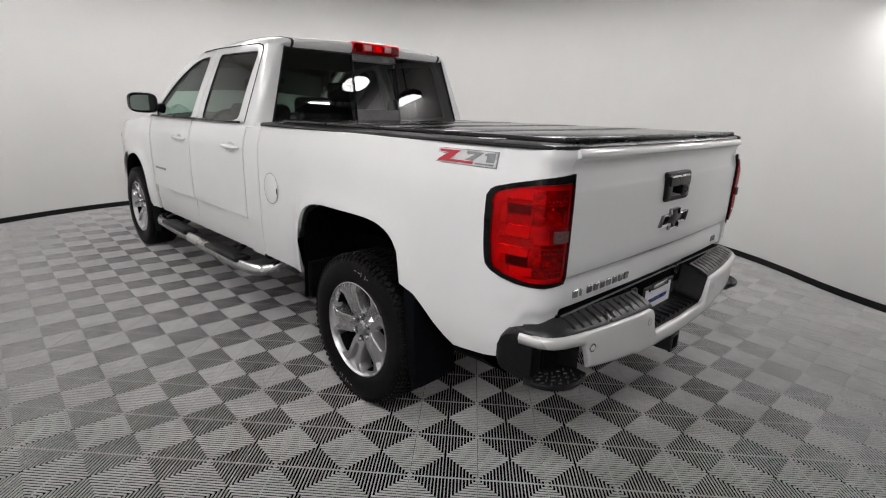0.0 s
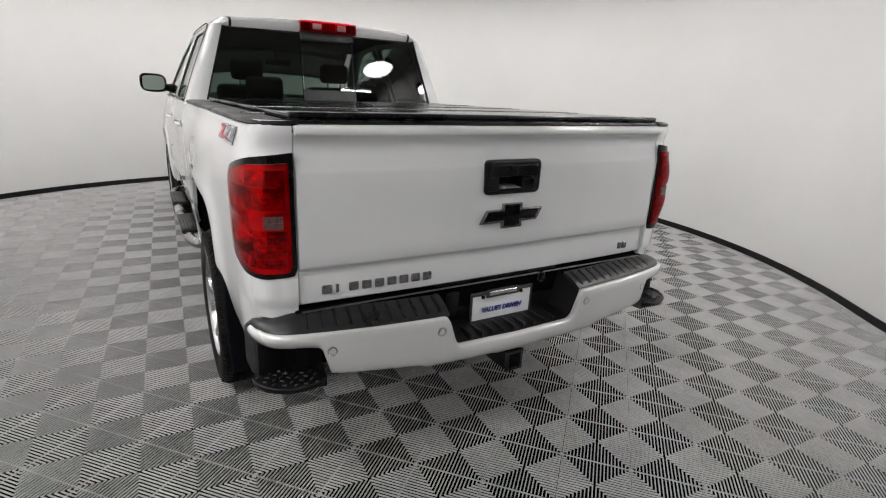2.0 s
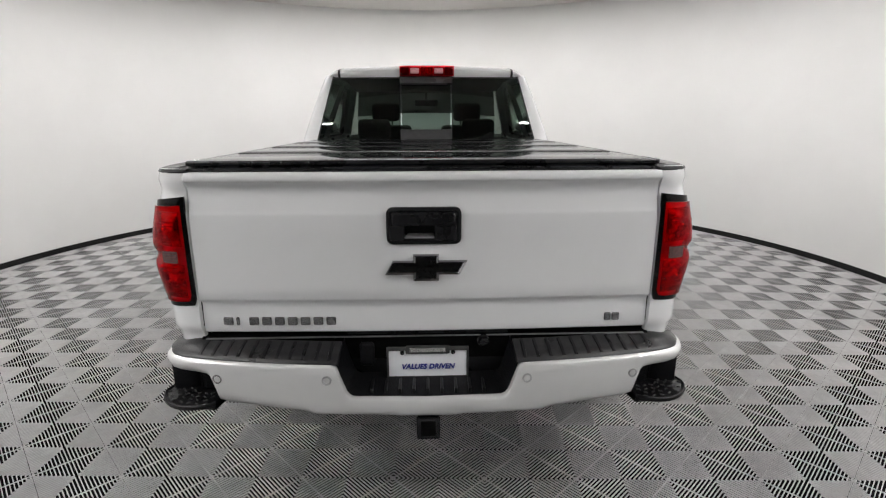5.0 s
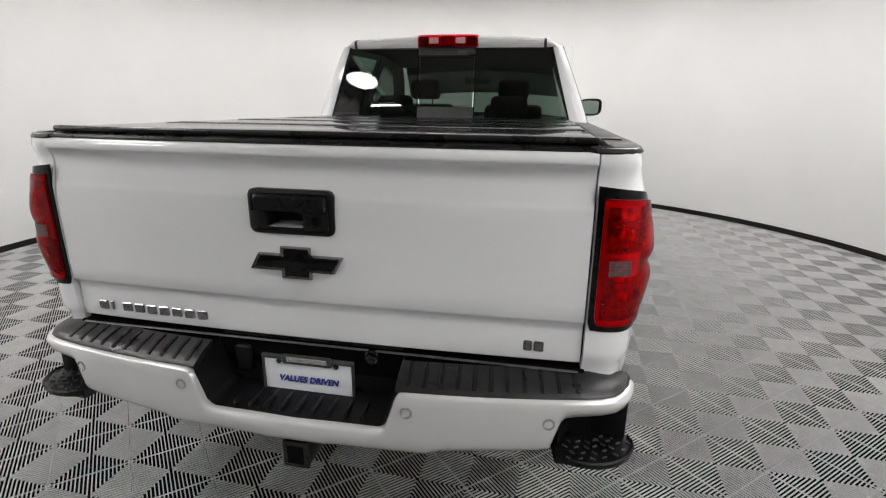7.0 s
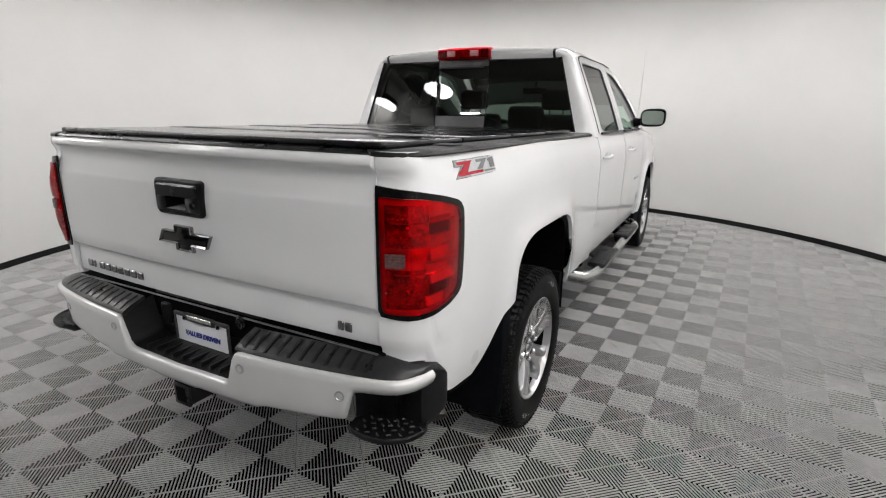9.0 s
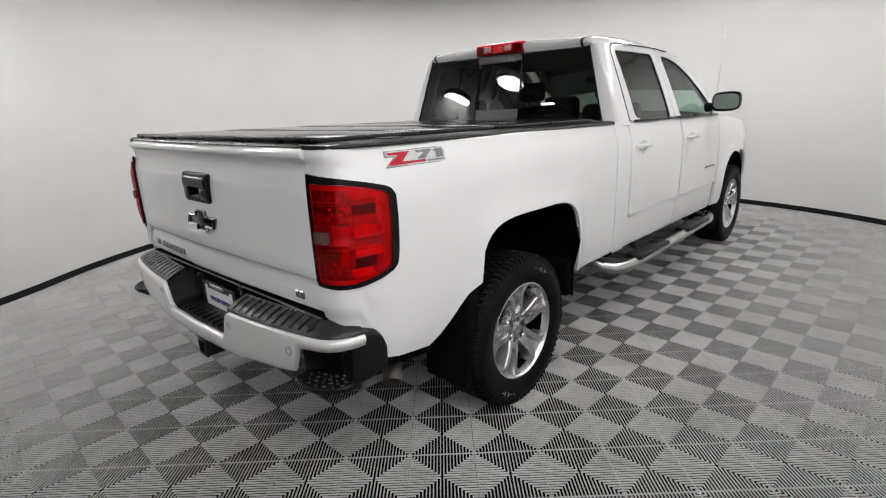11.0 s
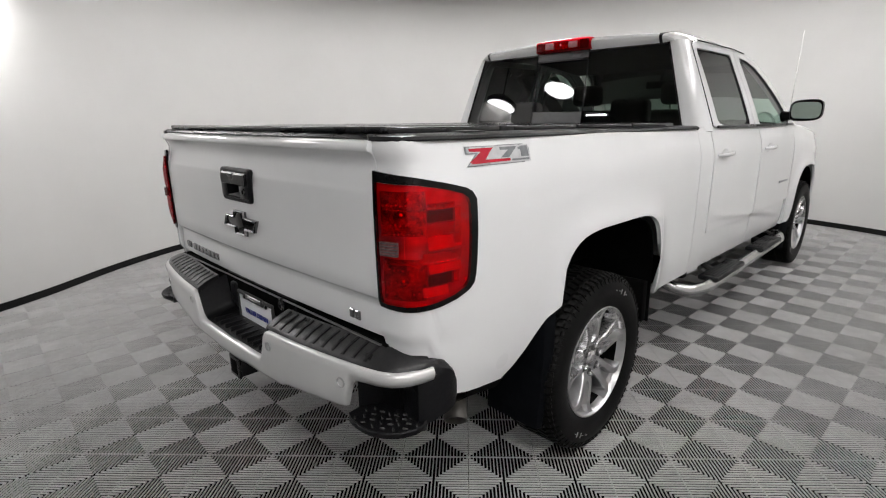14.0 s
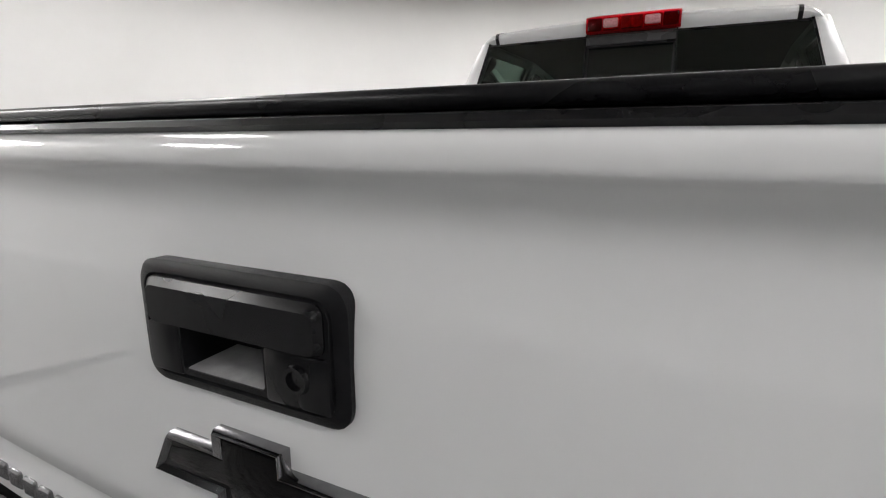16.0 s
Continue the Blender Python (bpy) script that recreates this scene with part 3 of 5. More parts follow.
for sx in (-1, 1):
    o = resample([(u * 1.085 + 0.008, z - 0.003 + 0.006 * (z > 1.2)) for u, z in LAMP_OUT], 48)
    i_ = resample([(u * 1.085 + 0.008, z - 0.003 + 0.009 * (z > 1.2)) for u, z in LAMP_IN], 48)
    bm = bmesh.new()
    grid(bm, [[corner_point(p[0], p[1], -0.004) for p in o], [corner_point(p[0], p[1], 0.005) for p in o], [corner_point(p[0], p[1], 0.007) for p in i_], [corner_point(p[0], p[1], 0.000) for p in i_]], close=True)
    lamp = part("tail_lamp", mirrored(bm, sx), BEZEL, truck, "red tail lamp in a gloss black bezel")
    bm = bmesh.new()
    grid(bm, lamp_surface(i_, 0.013), close=True)
    flange(bm, 0.008)
    mirrored(bm, sx)
    outwards(bm, (0, 0.9, 1.1))
    part("lens", bm, RED_LENS, lamp, "glossy red lens", turn=False)
    # bowls and reflectors behind the lens
    bm = bmesh.new()
    mid = Vector((sum(p[0] for p in i_) / len(i_), sum(p[1] for p in i_) / len(i_)))
    grid(bm, [[corner_point(mid.x + (p[0] - mid.x) * f, mid.y + (p[1] - mid.y) * f, 0.0025) for p in i_] for f in (1.0, 0.75, 0.5, 0.25, 0.001)], close=True)
    mirrored(bm, sx)
    outwards(bm, (0, 0.9, 1.1))
    part("lamp_housing", bm, LAMP_GLOW, lamp, turn=False)
    for z0, z1 in ((1.150, 1.278), (0.955, 1.082)):
        bm = bmesh.new()
        rows = []
        for j in range(13):
            v = -1 + j / 6
            rows.append([corner_point(0.098 + 0.068 * u, (z0 + z1) / 2 + (z1 - z0) / 2 * v, 0.004 + 0.006 * (1 - u * u) * (1 - v * v)) for u in [-1 + i / 6 for i in range(13)]])
        grid(bm, rows)
        part("bowl", mirrored(bm, sx), BOWL, lamp, "concave bright bowl with a bulb")
        bm = bmesh.new()
        c = corner_point(0.098, (z0 + z1) / 2, 0.006)
        bmesh.ops.create_uvsphere(bm, u_segments=14, v_segments=8, radius=0.006, matrix=Matrix.Translation(c))
        part("bulb", mirrored(bm, sx), AMBER, lamp)
    for s0, s1, z0, z1, l0, l1, mat in ((0.168, 0.262, 1.225, 1.243, 0.004, 0.014, LAMP_BACK), (0.260, 0.285, 1.118, 1.225, 0.010, 0.012, LAMP_BACK), (0.168, 0.258, 1.188, 1.222, 0.000, 0.002, SMOKED), (0.168, 0.288, 1.150, 1.185, 0.002, 0.010, LAMP_BACK), (0.168, 0.288, 1.104, 1.148, 0.012, 0.002, LAMP_BACK), (0.150, 0.288, 1.064, 1.100, 0.002, 0.014, LAMP_BACK), (0.168, 0.286, 1.036, 1.062, 0.014, 0.004, LAMP_BACK), (0.168, 0.252, 0.998, 1.032, 0.000, 0.002, SMOKED), (0.254, 0.276, 0.998, 1.034, 0.010, 0.012, LAMP_BACK), (0.150, 0.235, 0.966, 0.994, 0.012, 0.004, LAMP_BACK)):
        bm = bmesh.new()
        rows = [[corner_point(s0 + (s1 - s0) * i / 8, z0 + (z1 - z0) * j / 4, 0.0045 + 0.6 * (l0 + (l1 - l0) * j / 4)) for i in range(9)] for j in range(5)]
        grid(bm, rows)
        flange(bm, 0.003)
        part("reflector", mirrored(bm, sx), mat, lamp)
    for z, s0, s1 in ((1.224, 0.050, 0.284), (1.146, 0.160, 0.284), (1.104, 0.150, 0.286), (1.066, 0.060, 0.284), (0.996, 0.060, 0.276)):
        bm = bmesh.new()
        rows = [[corner_point(s0 + (s1 - s0) * i / 12, z + dz, 0.010 + dl) for i in range(13)] for dz, dl in ((0.0, 0.0), (0.002, 0.004), (0.004, 0.0))]
        grid(bm, rows)
        part("ridge", mirrored(bm, sx), LAMP_BACK, lamp)
    for z, s0, s1 in ((1.238, 0.045, 0.150), (1.182, 0.040, 0.150), (1.156, 0.050, 0.155), (1.050, 0.045, 0.150), (1.010, 0.035, 0.140), (0.978, 0.045, 0.150)):
        bm = bmesh.new()
        for k in range(9):
            u = s0 + (s1 - s0) * k / 8
            bmesh.ops.create_icosphere(bm, subdivisions=1, radius=0.0042, matrix=Matrix.Translation(corner_point(u, z + 0.002 * (k % 2), 0.012)))
        part("optic_row", mirrored(bm, sx), LAMP_BACK, lamp, "row of small bright optics behind the lens")
    bm = bmesh.new()
    grid(bm, patch(0.038, 0.090, 1.094, 1.136, 0.0275))
    flange(bm, 0.008)
    part("reverse_lens", mirrored(bm, sx), CARGO, lamp, "clear ribbed reversing lens")
    for k in range(5):
        bm = bmesh.new()
        grid(bm, patch(0.038, 0.090, 1.0975 + 0.0085 * k, 1.0992 + 0.0085 * k, 0.0295, 8, 1))
        flange(bm, 0.004)
        part("lens_rib", mirrored(bm, sx), TRIM_GREY, lamp)

# ---- bumper
def bumper_plan(s):
    """The bumper's face in plan for a distance s along it from the middle."""
    if s < 0.86:
        return Vector((s, -0.122 + 0.060 * (s / 0.86) ** 2.6, 0))
    pts = [Vector((0.86, -0.062, 0)), Vector((0.91, -0.049, 0)), Vector((0.955, -0.026, 0)), Vector((0.985, 0.010, 0)), Vector((1.002, 0.055, 0)), Vector((1.012, 0.11, 0)), Vector((1.018, 0.17, 0)), Vector((1.021, 0.27, 0)), Vector((1.021, 0.32, 0))]
    d = s - 0.86
    for a, b in zip(pts, pts[1:]):
        l = (b - a).length
        if d <= l:
            return a.lerp(b, d / l)
        d -= l
    return pts[-1]


def bumper_normal(s):
    t = (bumper_plan(s + 0.012) - bumper_plan(max(s - 0.012, 0))).normalized()
    return Vector((t.y, -t.x, 0))


def bump_at(s, z, lift=0.0):
    p = bumper_plan(abs(s)) + bumper_normal(abs(s)) * lift
    return Vector((p.x if s >= 0 else -p.x, p.y, z))




def face_top(s):
    a = abs(s)
    return lerp_table([(0, 0.601), (0.272, 0.604), (0.288, 0.612), (0.298, 0.628), (0.326, 0.712), (0.336, 0.727), (0.353, 0.733), (0.6, 0.737), (0.86, 0.743), (1.10, 0.745)], a)


def face_bottom(s):
    a = abs(s)
    return lerp_table([(0, 0.525), (0.10, 0.525), (0.13, 0.530), (0.42, 0.535), (0.45, 0.548), (0.74, 0.575), (0.772, 0.582), (0.778, 0.60), (0.80, 0.672), (0.812, 0.684), (0.85, 0.690), (1.10, 0.697)], a)


bm = bmesh.new()
S_ = sorted({round(v, 4) for v in [0.02 * k for k in range(56)] + [0.272, 0.28, 0.288, 0.293, 0.298, 0.305, 0.312, 0.319, 0.326, 0.331, 0.336, 0.344, 0.353, 0.735, 0.772, 0.778, 0.785, 0.793, 0.80, 0.806, 0.812]})
S_ = [-s for s in S_[:0:-1]] + S_
rows = []
for s in S_:
    t, b = face_top(s), face_bottom(s)
    row = [bump_at(s, t - 0.002, -0.035), bump_at(s, t, -0.018), bump_at(s, t - 0.002, -0.006), bump_at(s, t - 0.008, 0.0)]
    row += [bump_at(s, t - 0.008 + (b + 0.02 - t + 0.008) * k / 6, 0.003 * math.sin(math.pi * k / 6)) for k in range(1, 7)]
    row += [bump_at(s, b + 0.006, -0.006), bump_at(s, b, -0.022)]
    rows.append(row)
grid(bm, rows)
outwards(bm, (0, 0.6, 0.65))
bumper = part("rear_bumper", bm, BUMPER_PAINT, truck, "silver-white painted steel bumper face", turn=False, sharp=50)

# black corner cap round the face's ends
for sx in (-1, 1):
    bm = bmesh.new()
    rows = []
    for k in range(21):
        s = 0.80 + 0.405 * k / 20
        zt = lerp_table([(0.80, 0.742), (0.95, 0.748), (1.06, 0.756), (1.11, 0.758), (1.16, 0.742), (1.19, 0.715), (1.205, 0.68)], s)
        zb = lerp_table([(0.80, 0.58), (1.0, 0.555), (1.10, 0.56), (1.18, 0.58), (1.205, 0.61)], s)
        lift = -0.006 - 0.012 * max(0, (s - 1.18) / 0.025)
        inner = -0.09
        row = [bump_at(s, zt, inner), bump_at(s, zt, lift - 0.03), bump_at(s, zt - 0.012, lift - 0.006), bump_at(s, min(0.735, zt - 0.02), lift), bump_at(s, min(0.70, zt - 0.025), lift)]
        deep = 0.0 if s > 1.04 else 0.10 * min(1, (s - 0.785) / 0.05) * min(1, (1.04 - s) / 0.04)
        row += [bump_at(s, min(0.67, zt - 0.03), lift - deep), bump_at(s, 0.62, lift - deep), bump_at(s, zb, lift - deep), bump_at(s, zb, inner - 0.06)]
        rows.append(row)
    grid(bm, rows)
    outwards(bm, (0, 0.8, 0.7))
    part("corner_cap", mirrored(bm, sx), BLACK_PLASTIC, bumper, "black plastic bumper corner", turn=False)
    # corner step tread
    bm = bmesh.new()
    rows = []
    for k in range(13):
        s = 0.79 + 0.275 * k / 12
        f = math.sin(math.pi * k / 12) ** 0.5
        zt = lerp_table([(0.79, 0.572), (0.9, 0.565), (1.07, 0.572)], s)
        rows.append([bump_at(s, zt, -0.13), bump_at(s, zt, 0.026 * f), bump_at(s, zt + 0.008, 0.038 * f), bump_at(s, zt + 0.004, 0.044 * f), bump_at(s, zt - 0.012, 0.040 * f), bump_at(s, zt - 0.028, 0.0), bump_at(s, zt - 0.028, -0.13)])
    grid(bm, rows, close=True)
    tread = part("corner_step", mirrored(bm, sx), BLACK_PLASTIC, truck, "black step tread with raised studs")
    for r in range(4):
        for k in range(7):
            s = 0.825 + 0.034 * k + 0.015 * (r % 2)
            if s > 1.05:
                continue
            p = bump_at(s, lerp_table([(0.79, 0.572), (0.9, 0.565), (1.07, 0.572)], s), 0.010 - 0.026 * r)
            bm = bmesh.new()
            box(bm, -0.008, 0.008, -0.003, 0.003, -0.001, 0.006, 0.002, 1, Matrix.Translation(p) @ pose(0, 0, 0, 0, 0, 35 if k % 2 else -35))
            part("stud", mirrored(bm, sx), TRIM_GREY, tread)

# black step pads on top, ribbed
def pad_row(s, z0, z1, back):
    return [bump_at(s, z0 - 0.012, -0.030), bump_at(s, z0, -0.016), bump_at(s, z0 + 0.010, -0.022), bump_at(s, (z0 + z1) / 2 + 0.005, back * 0.5), bump_at(s, z1, back), bump_at(s, z1 - 0.03, back - 0.005)]


for sx in (-1, 1):
    bm = bmesh.new()
    rows = []
    for k in range(31):
        s = 0.326 + 0.80 * k / 30
        z0 = face_top(s) if s > 0.353 else 0.733
        z1 = lerp_table([(0.326, 0.783), (0.92, 0.789), (1.04, 0.775), (1.126, z0 + 0.008)], s)
        rows.append(pad_row(s, z0, z1, lerp_table([(0.95, -0.115), (1.126, -0.055)], s)))
    grid(bm, rows)
    flange(bm, 0.02)
    outwards(bm, (0.6, 0.0, 0.2))
    pad = part("step_pad", mirrored(bm, sx), PAD, truck, "black ribbed step pad", turn=False)
    for k in range(11):
        s = 0.36 + 0.0485 * k
        z0 = face_top(s)
        bm = bmesh.new()
        rows = []
        for ds, up in ((-0.007, -0.002), (-0.0045, 0.006), (0.0045, 0.006), (0.007, -0.002)):
            rows.append([bump_at(s + ds, z0 + 0.010 + up, -0.026), bump_at(s + ds, (z0 + 0.783) / 2 + 0.006 + up, -0.06), bump_at(s + ds, 0.781 + up, -0.104)])
        grid(bm, rows)
        flange(bm, 0.004)
        part("rib", mirrored(bm, sx), BLACK_TRIM, pad)

bm = bmesh.new()
box(bm, -0.86, 0.86, 0.035, 0.16, 0.69, 0.792, 0.005)
part("gate_sill", bm, LINER, truck)
SILL_METAL = simple("dull_sill_metal", (0.16, 0.16, 0.16), (0.26, 0.26, 0.26), 0.45, 25.0, metal=0.8)
bm = bmesh.new()
box(bm, -0.84, 0.84, 0.024, 0.034, 0.785, 0.789, 0.001, 1)
part("sill_strip", bm, SILL_METAL, truck, "thin bright strip under the tailgate")
for sx in (-1, 1):
    bm = bmesh.new()
    box(bm, min(sx * 0.815, sx * 0.868), max(sx * 0.815, sx * 0.868), 0.080, 0.105, 0.80, 1.335)
    part("gate_seal", bm, LINER, truck)
# recess in the middle: sloped cheeks, floor, back wall
bm = bmesh.new()
NOTCH = [(-0.330, 0.737), (-0.326, 0.714), (-0.298, 0.628), (-0.288, 0.610), (-0.272, 0.602), (-0.13, 0.600), (0, 0.600), (0.13, 0.600), (0.272, 0.602), (0.288, 0.610), (0.298, 0.628), (0.326, 0.714), (0.330, 0.737)]
rows = []
for d in (0.0, 0.02, 0.06, 0.10, 0.15):
    rows.append([(x * (1 - 0.25 * d), bumper_plan(abs(x)).y + 0.018 + d, z + (0.03 * d / 0.15 if abs(x) < 0.28 else 0.05 * d / 0.15 if z > 0.70 else 0.03 * d / 0.15)) for x, z in NOTCH])
grid(bm, rows)
part("recess", bm, BLACK_PLASTIC, bumper, "black plastic plate recess")
bm = bmesh.new()
box(bm, -0.31, 0.31, 0.040, 0.055, 0.59, 0.812, 0.004)
part("recess_back", bm, BLACK_TRIM, bumper)
for k in range(9):
    x = -0.21 + 0.0525 * k
    bm = bmesh.new()
    box(bm, x - 0.006, x + 0.006, -0.085, 0.03, 0.600, 0.622, 0.003, 1)
    part("floor_rib", bm, BLACK_TRIM, bumper)
# sockets beside the plate
bm = bmesh.new()
box(bm, -0.262, -0.205, 0.020, 0.044, 0.665, 0.762, 0.012, 3)
part("socket_cover", bm, BLACK_PLASTIC, bumper)
bm = bmesh.new()
lathe(bm, [(0.044, 0.028), (0.022, 0.026), (0.018, 0.020), (0.022, 0.014), (0.024, 0.001)], 24, "y", (0.215, 0, 0.765))
part("lock_cylinder", bm, BLACK_GLOSS, bumper)

# round parking sensors in bright rings
for s, z in ((-0.77, 0.674), (-0.365, 0.680), (0.362, 0.678), (0.765, 0.672)):
    p, nrm = bump_at(s, z, 0.002), bumper_normal(abs(s))
    if s < 0:
        nrm = Vector((-nrm.x, nrm.y, 0))
    m = Matrix.Translation(p) @ nrm.to_track_quat("Z", "Y").to_matrix().to_4x4()
    bm = bmesh.new()
    lathe(bm, [(-0.004, 0.0185), (0.003, 0.0175), (0.004, 0.0145), (0.001, 0.0125), (0.001, 0.0120)], 24, "z")
    bm.transform(m)
    sens = part("parking_sensor", bm, ALLOY, truck, "round parking sensor in a bright ring")
    bm = bmesh.new()
    lathe(bm, [(0.0, 0.0122), (0.002, 0.011), (0.002, 0.001)], 20, "z")
    bm.transform(m)
    part("sensor_face", bm, BUMPER_PAINT, sens)

# plate with its frame, screws and slogan
P0, P1 = 0.588, 0.742
bm = bmesh.new()
box(bm, -0.1525, 0.1525, 0.014, 0.018, P0, P1, 0.0015, 1)
plate = part("licence_plate", bm, PLATE_WHITE, truck, "white dealer plate with blue slogan", rake=False)
bm = bmesh.new()
for x0, x1, z0, z1 in ((-0.158, 0.158, P1 - 0.010, P1 + 0.005), (-0.158, -0.150, P0 - 0.002, P1 - 0.010), (0.150, 0.158, P0 - 0.002, P1 - 0.010)):
    box(bm, x0, x1, 0.008, 0.020, z0, z1, 0.002, 1)
box(bm, -0.085, 0.085, 0.006, 0.013, P1 - 0.022, P1 + 0.012, 0.006, 2)
part("plate_frame", bm, TRIM_GREY, plate, "dark plate frame with an unreadable raised name", rake=False)
bm = bmesh.new()
box(bm, -0.070, 0.070, 0.003, 0.007, P1 - 0.014, P1 + 0.004, 0.002, 1)
part("name_bar", bm, STEEL, plate, rake=False)
for x, z in ((-0.098, P1 - 0.018), (0.098, P1 - 0.018), (-0.085, P0 + 0.012), (0.085, P0 + 0.012)):
    bm = bmesh.new()
    lathe(bm, [(0.015, 0.009), (0.009, 0.008), (0.007, 0.001)], 14, "y", (x, 0, z))
    part("screw", bm, BLACK_GLOSS, plate, rake=False)
curve_mesh_text("slogan", "VALUES DRIVEN", 0.0285, PLATE_BLUE, plate, pose(0, 0.0125, 0.664, 90, 0, 0), "blue slanted capitals", shear=0.22, bold=0.0011)

# ---- bed cover and rails
RAIL_Z = 1.410
for sx in (-1, 1):
    bm = bmesh.new()
    rows = []
    near_end = lambda y: lerp_table([(0.02, 0.55), (0.14, 1.0)], y)
    plan = [(x - 0.030 * near_end(y), y + 0.016 * near_end(y) - 0.004) for x, y in CORNER] + [(0.974, y) for y in (0.4, 0.7, 1.0, 1.3, 1.6, 1.9, 2.185)]
    for x, y in plan:
        xi = min(0.865, x - 0.02)
        rows.append([(x + 0.002, y, RAIL_Z + 0.004), (x + 0.005, y - 0.002, RAIL_Z + 0.009), (x, y, RAIL_Z + 0.017), (x - 0.014, y + 0.006, RAIL_Z + 0.022), (xi + 0.01, y + 0.01, RAIL_Z + 0.024), (xi, y + 0.012, RAIL_Z + 0.004), (xi, y + 0.012, RAIL_Z - (0.05 if y > 0.16 else 0.006))])
    vs = grid(bm, rows)
    cap(bm, vs[0])
    cap(bm, vs[-1])
    part("bed_rail", mirrored(bm, sx), BLACK_PLASTIC, truck, "black plastic cap along the bed side")

COVER = simple("bed_cover_satin", (0.008, 0.008, 0.009), (0.014, 0.014, 0.015), 0.11, 6.0, spec=0.3, bump_scale=7.0, bump_strength=0.06, rough_spread=0.04)
CY = [0.085, 0.61, 1.13, 1.65, 2.16]
for i in range(4):
    y0, y1 = CY[i] + 0.004, CY[i + 1] - 0.004
    bm = bmesh.new()
    box(bm, -0.845, 0.845, y0, y1, 1.426, 1.450, 0.006, 3)
    ob = part("bed_cover_panel", bm, COVER, truck, "flat black folding bed cover panel with soft gloss")
    bm = bmesh.new()
    for a, b in ((y0 + 0.03, y0 + 0.036), (y1 - 0.036, y1 - 0.03)):
        box(bm, -0.84, 0.84, a, b, 1.4492, 1.4512, 0.0005, 1)
    part("seam", bm, BLACK_TRIM, ob)
bm = bmesh.new()
box(bm, -0.85, 0.85, 0.058, 0.090, 1.434, 1.454, 0.008, 3)
part("cover_edge", bm, BLACK_TRIM, truck, "black aluminium edge of the bed cover")
bm = bmesh.new()
box(bm, -0.86, 0.86, 0.07, 2.17, 1.39, 1.426)
part("cover_frame", bm, LINER, truck)
for sx in (-1, 1):
    bm = bmesh.new()
    box(bm, sx * 0.90 - 0.035, sx * 0.90 + 0.035, 0.33, 0.42, 1.431, 1.438, 0.003, 2)
    part("cover_clamp", bm, STEEL if sx < 0 else BLACK_TRIM, truck)

# ---- side badges: red and grey slanted shapes on a bright plate
BADGE_SILVER = simple("badge_silver", (0.50, 0.50, 0.51), (0.62, 0.62, 0.63), 0.3, 40.0, metal=0.3)


def badge(sx):
    y0, z0, L, H = 0.270, 1.337, 0.328, 0.052

    def to3(p):
        u, v = p
        y = y0 + u * L if sx > 0 else y0 + L - u * L
        z = z0 + v * H
        return Vector((sx * (1.004 - lerp_table(INSET, z)), y, z))

    def prism_on(name, outline, depth, mat, par, label=""):
        bm = bmesh.new()
        prism(bm, outline, to3, (sx * depth, 0, 0))
        return part(name, bm, mat, par, label)

    plate_ = prism_on("side_badge", [(0.0, -0.07), (1.0, -0.07), (0.99, 1.08), (0.48, 1.08), (0.47, 1.05), (0.02, 1.08), (0.02, 0.64), (0.16, 0.62)], 0.003, GREY_BADGE, truck, "red and grey angular badge with bright outline")
    prism_on("badge_rim", [(0.02, -0.02), (0.985, -0.02), (0.975, 1.04), (0.485, 1.04), (0.475, 1.02), (0.035, 1.04), (0.035, 0.70), (0.185, 0.68)], 0.005, BADGE_SILVER, plate_)
    prism_on("badge_red", [(0.06, 0.08), (0.64, 0.10), (0.64, 0.26), (0.26, 0.27), (0.37, 0.80), (0.41, 0.95), (0.06, 0.95), (0.07, 0.78), (0.22, 0.74), (0.06, 0.20)], 0.007, RED_BADGE, plate_)
    prism_on("badge_grey", [(0.50, 0.32), (0.63, 0.32), (0.78, 0.95), (0.51, 0.95), (0.51, 0.78), (0.64, 0.76)], 0.007, GREY_BADGE, plate_)
    prism_on("badge_grey", [(0.835, 0.30), (0.955, 0.30), (0.955, 0.96), (0.87, 0.96), (0.80, 0.88), (0.80, 0.74), (0.835, 0.74)], 0.007, GREY_BADGE, plate_)
    prism_on("badge_bar", [(0.67, 0.09), (0.955, 0.09), (0.955, 0.20), (0.67, 0.20)], 0.007, GREY_BADGE, plate_)


badge(1)
badge(-1)

# ---- cab: lower sides, doors, pillars, roof, glass
def side_up(z):
    t = (z - 1.42) / 0.47
    return 0.970 - 0.162 * t - 0.024 * t * t


def back_y(x, z):
    return 2.262 + 0.075 * (z - 1.42) / 0.48 + 0.024 * (x / 0.75) ** 2


def cab_low(y, i):
    return 0.565 - 0.008 * (y - 2.2)


def cab_ztop(y):
    return 1.425


def front_low(y, i):
    t = arch_top(ARCH_FRONT, y)
    return max(t, 0.60) if t is not None else (0.56 if y < 4.6 else 0.62)


FRONT_X = [(4.0, 1.0), (5.25, 1.0), (5.40, 0.99), (5.55, 0.96), (5.68, 0.90), (5.80, 0.78), (5.88, 0.6)]
front_ztop = lambda y: lerp_table([(4.3, 1.425), (4.8, 1.40), (5.4, 1.34), (5.9, 1.28)], y)
PANELS = [("cab_corner", [2.205, 2.25, 2.30, 2.35, 2.40, 2.408], cab_low, cab_ztop), ("rear_door", [2.421] + [2.42 + 0.082 * k for k in range(1, 12)] + [3.389], cab_low, cab_ztop), ("front_door", [3.402] + [3.40 + 0.084 * k for k in range(1, 12)] + [4.389], cab_low, cab_ztop), ("front_fender", [4.402, 4.45, 4.5, 4.55] + arch_y(ARCH_FRONT, 22) + [5.45, 5.55, 5.65], front_low, front_ztop)]
doors = {}
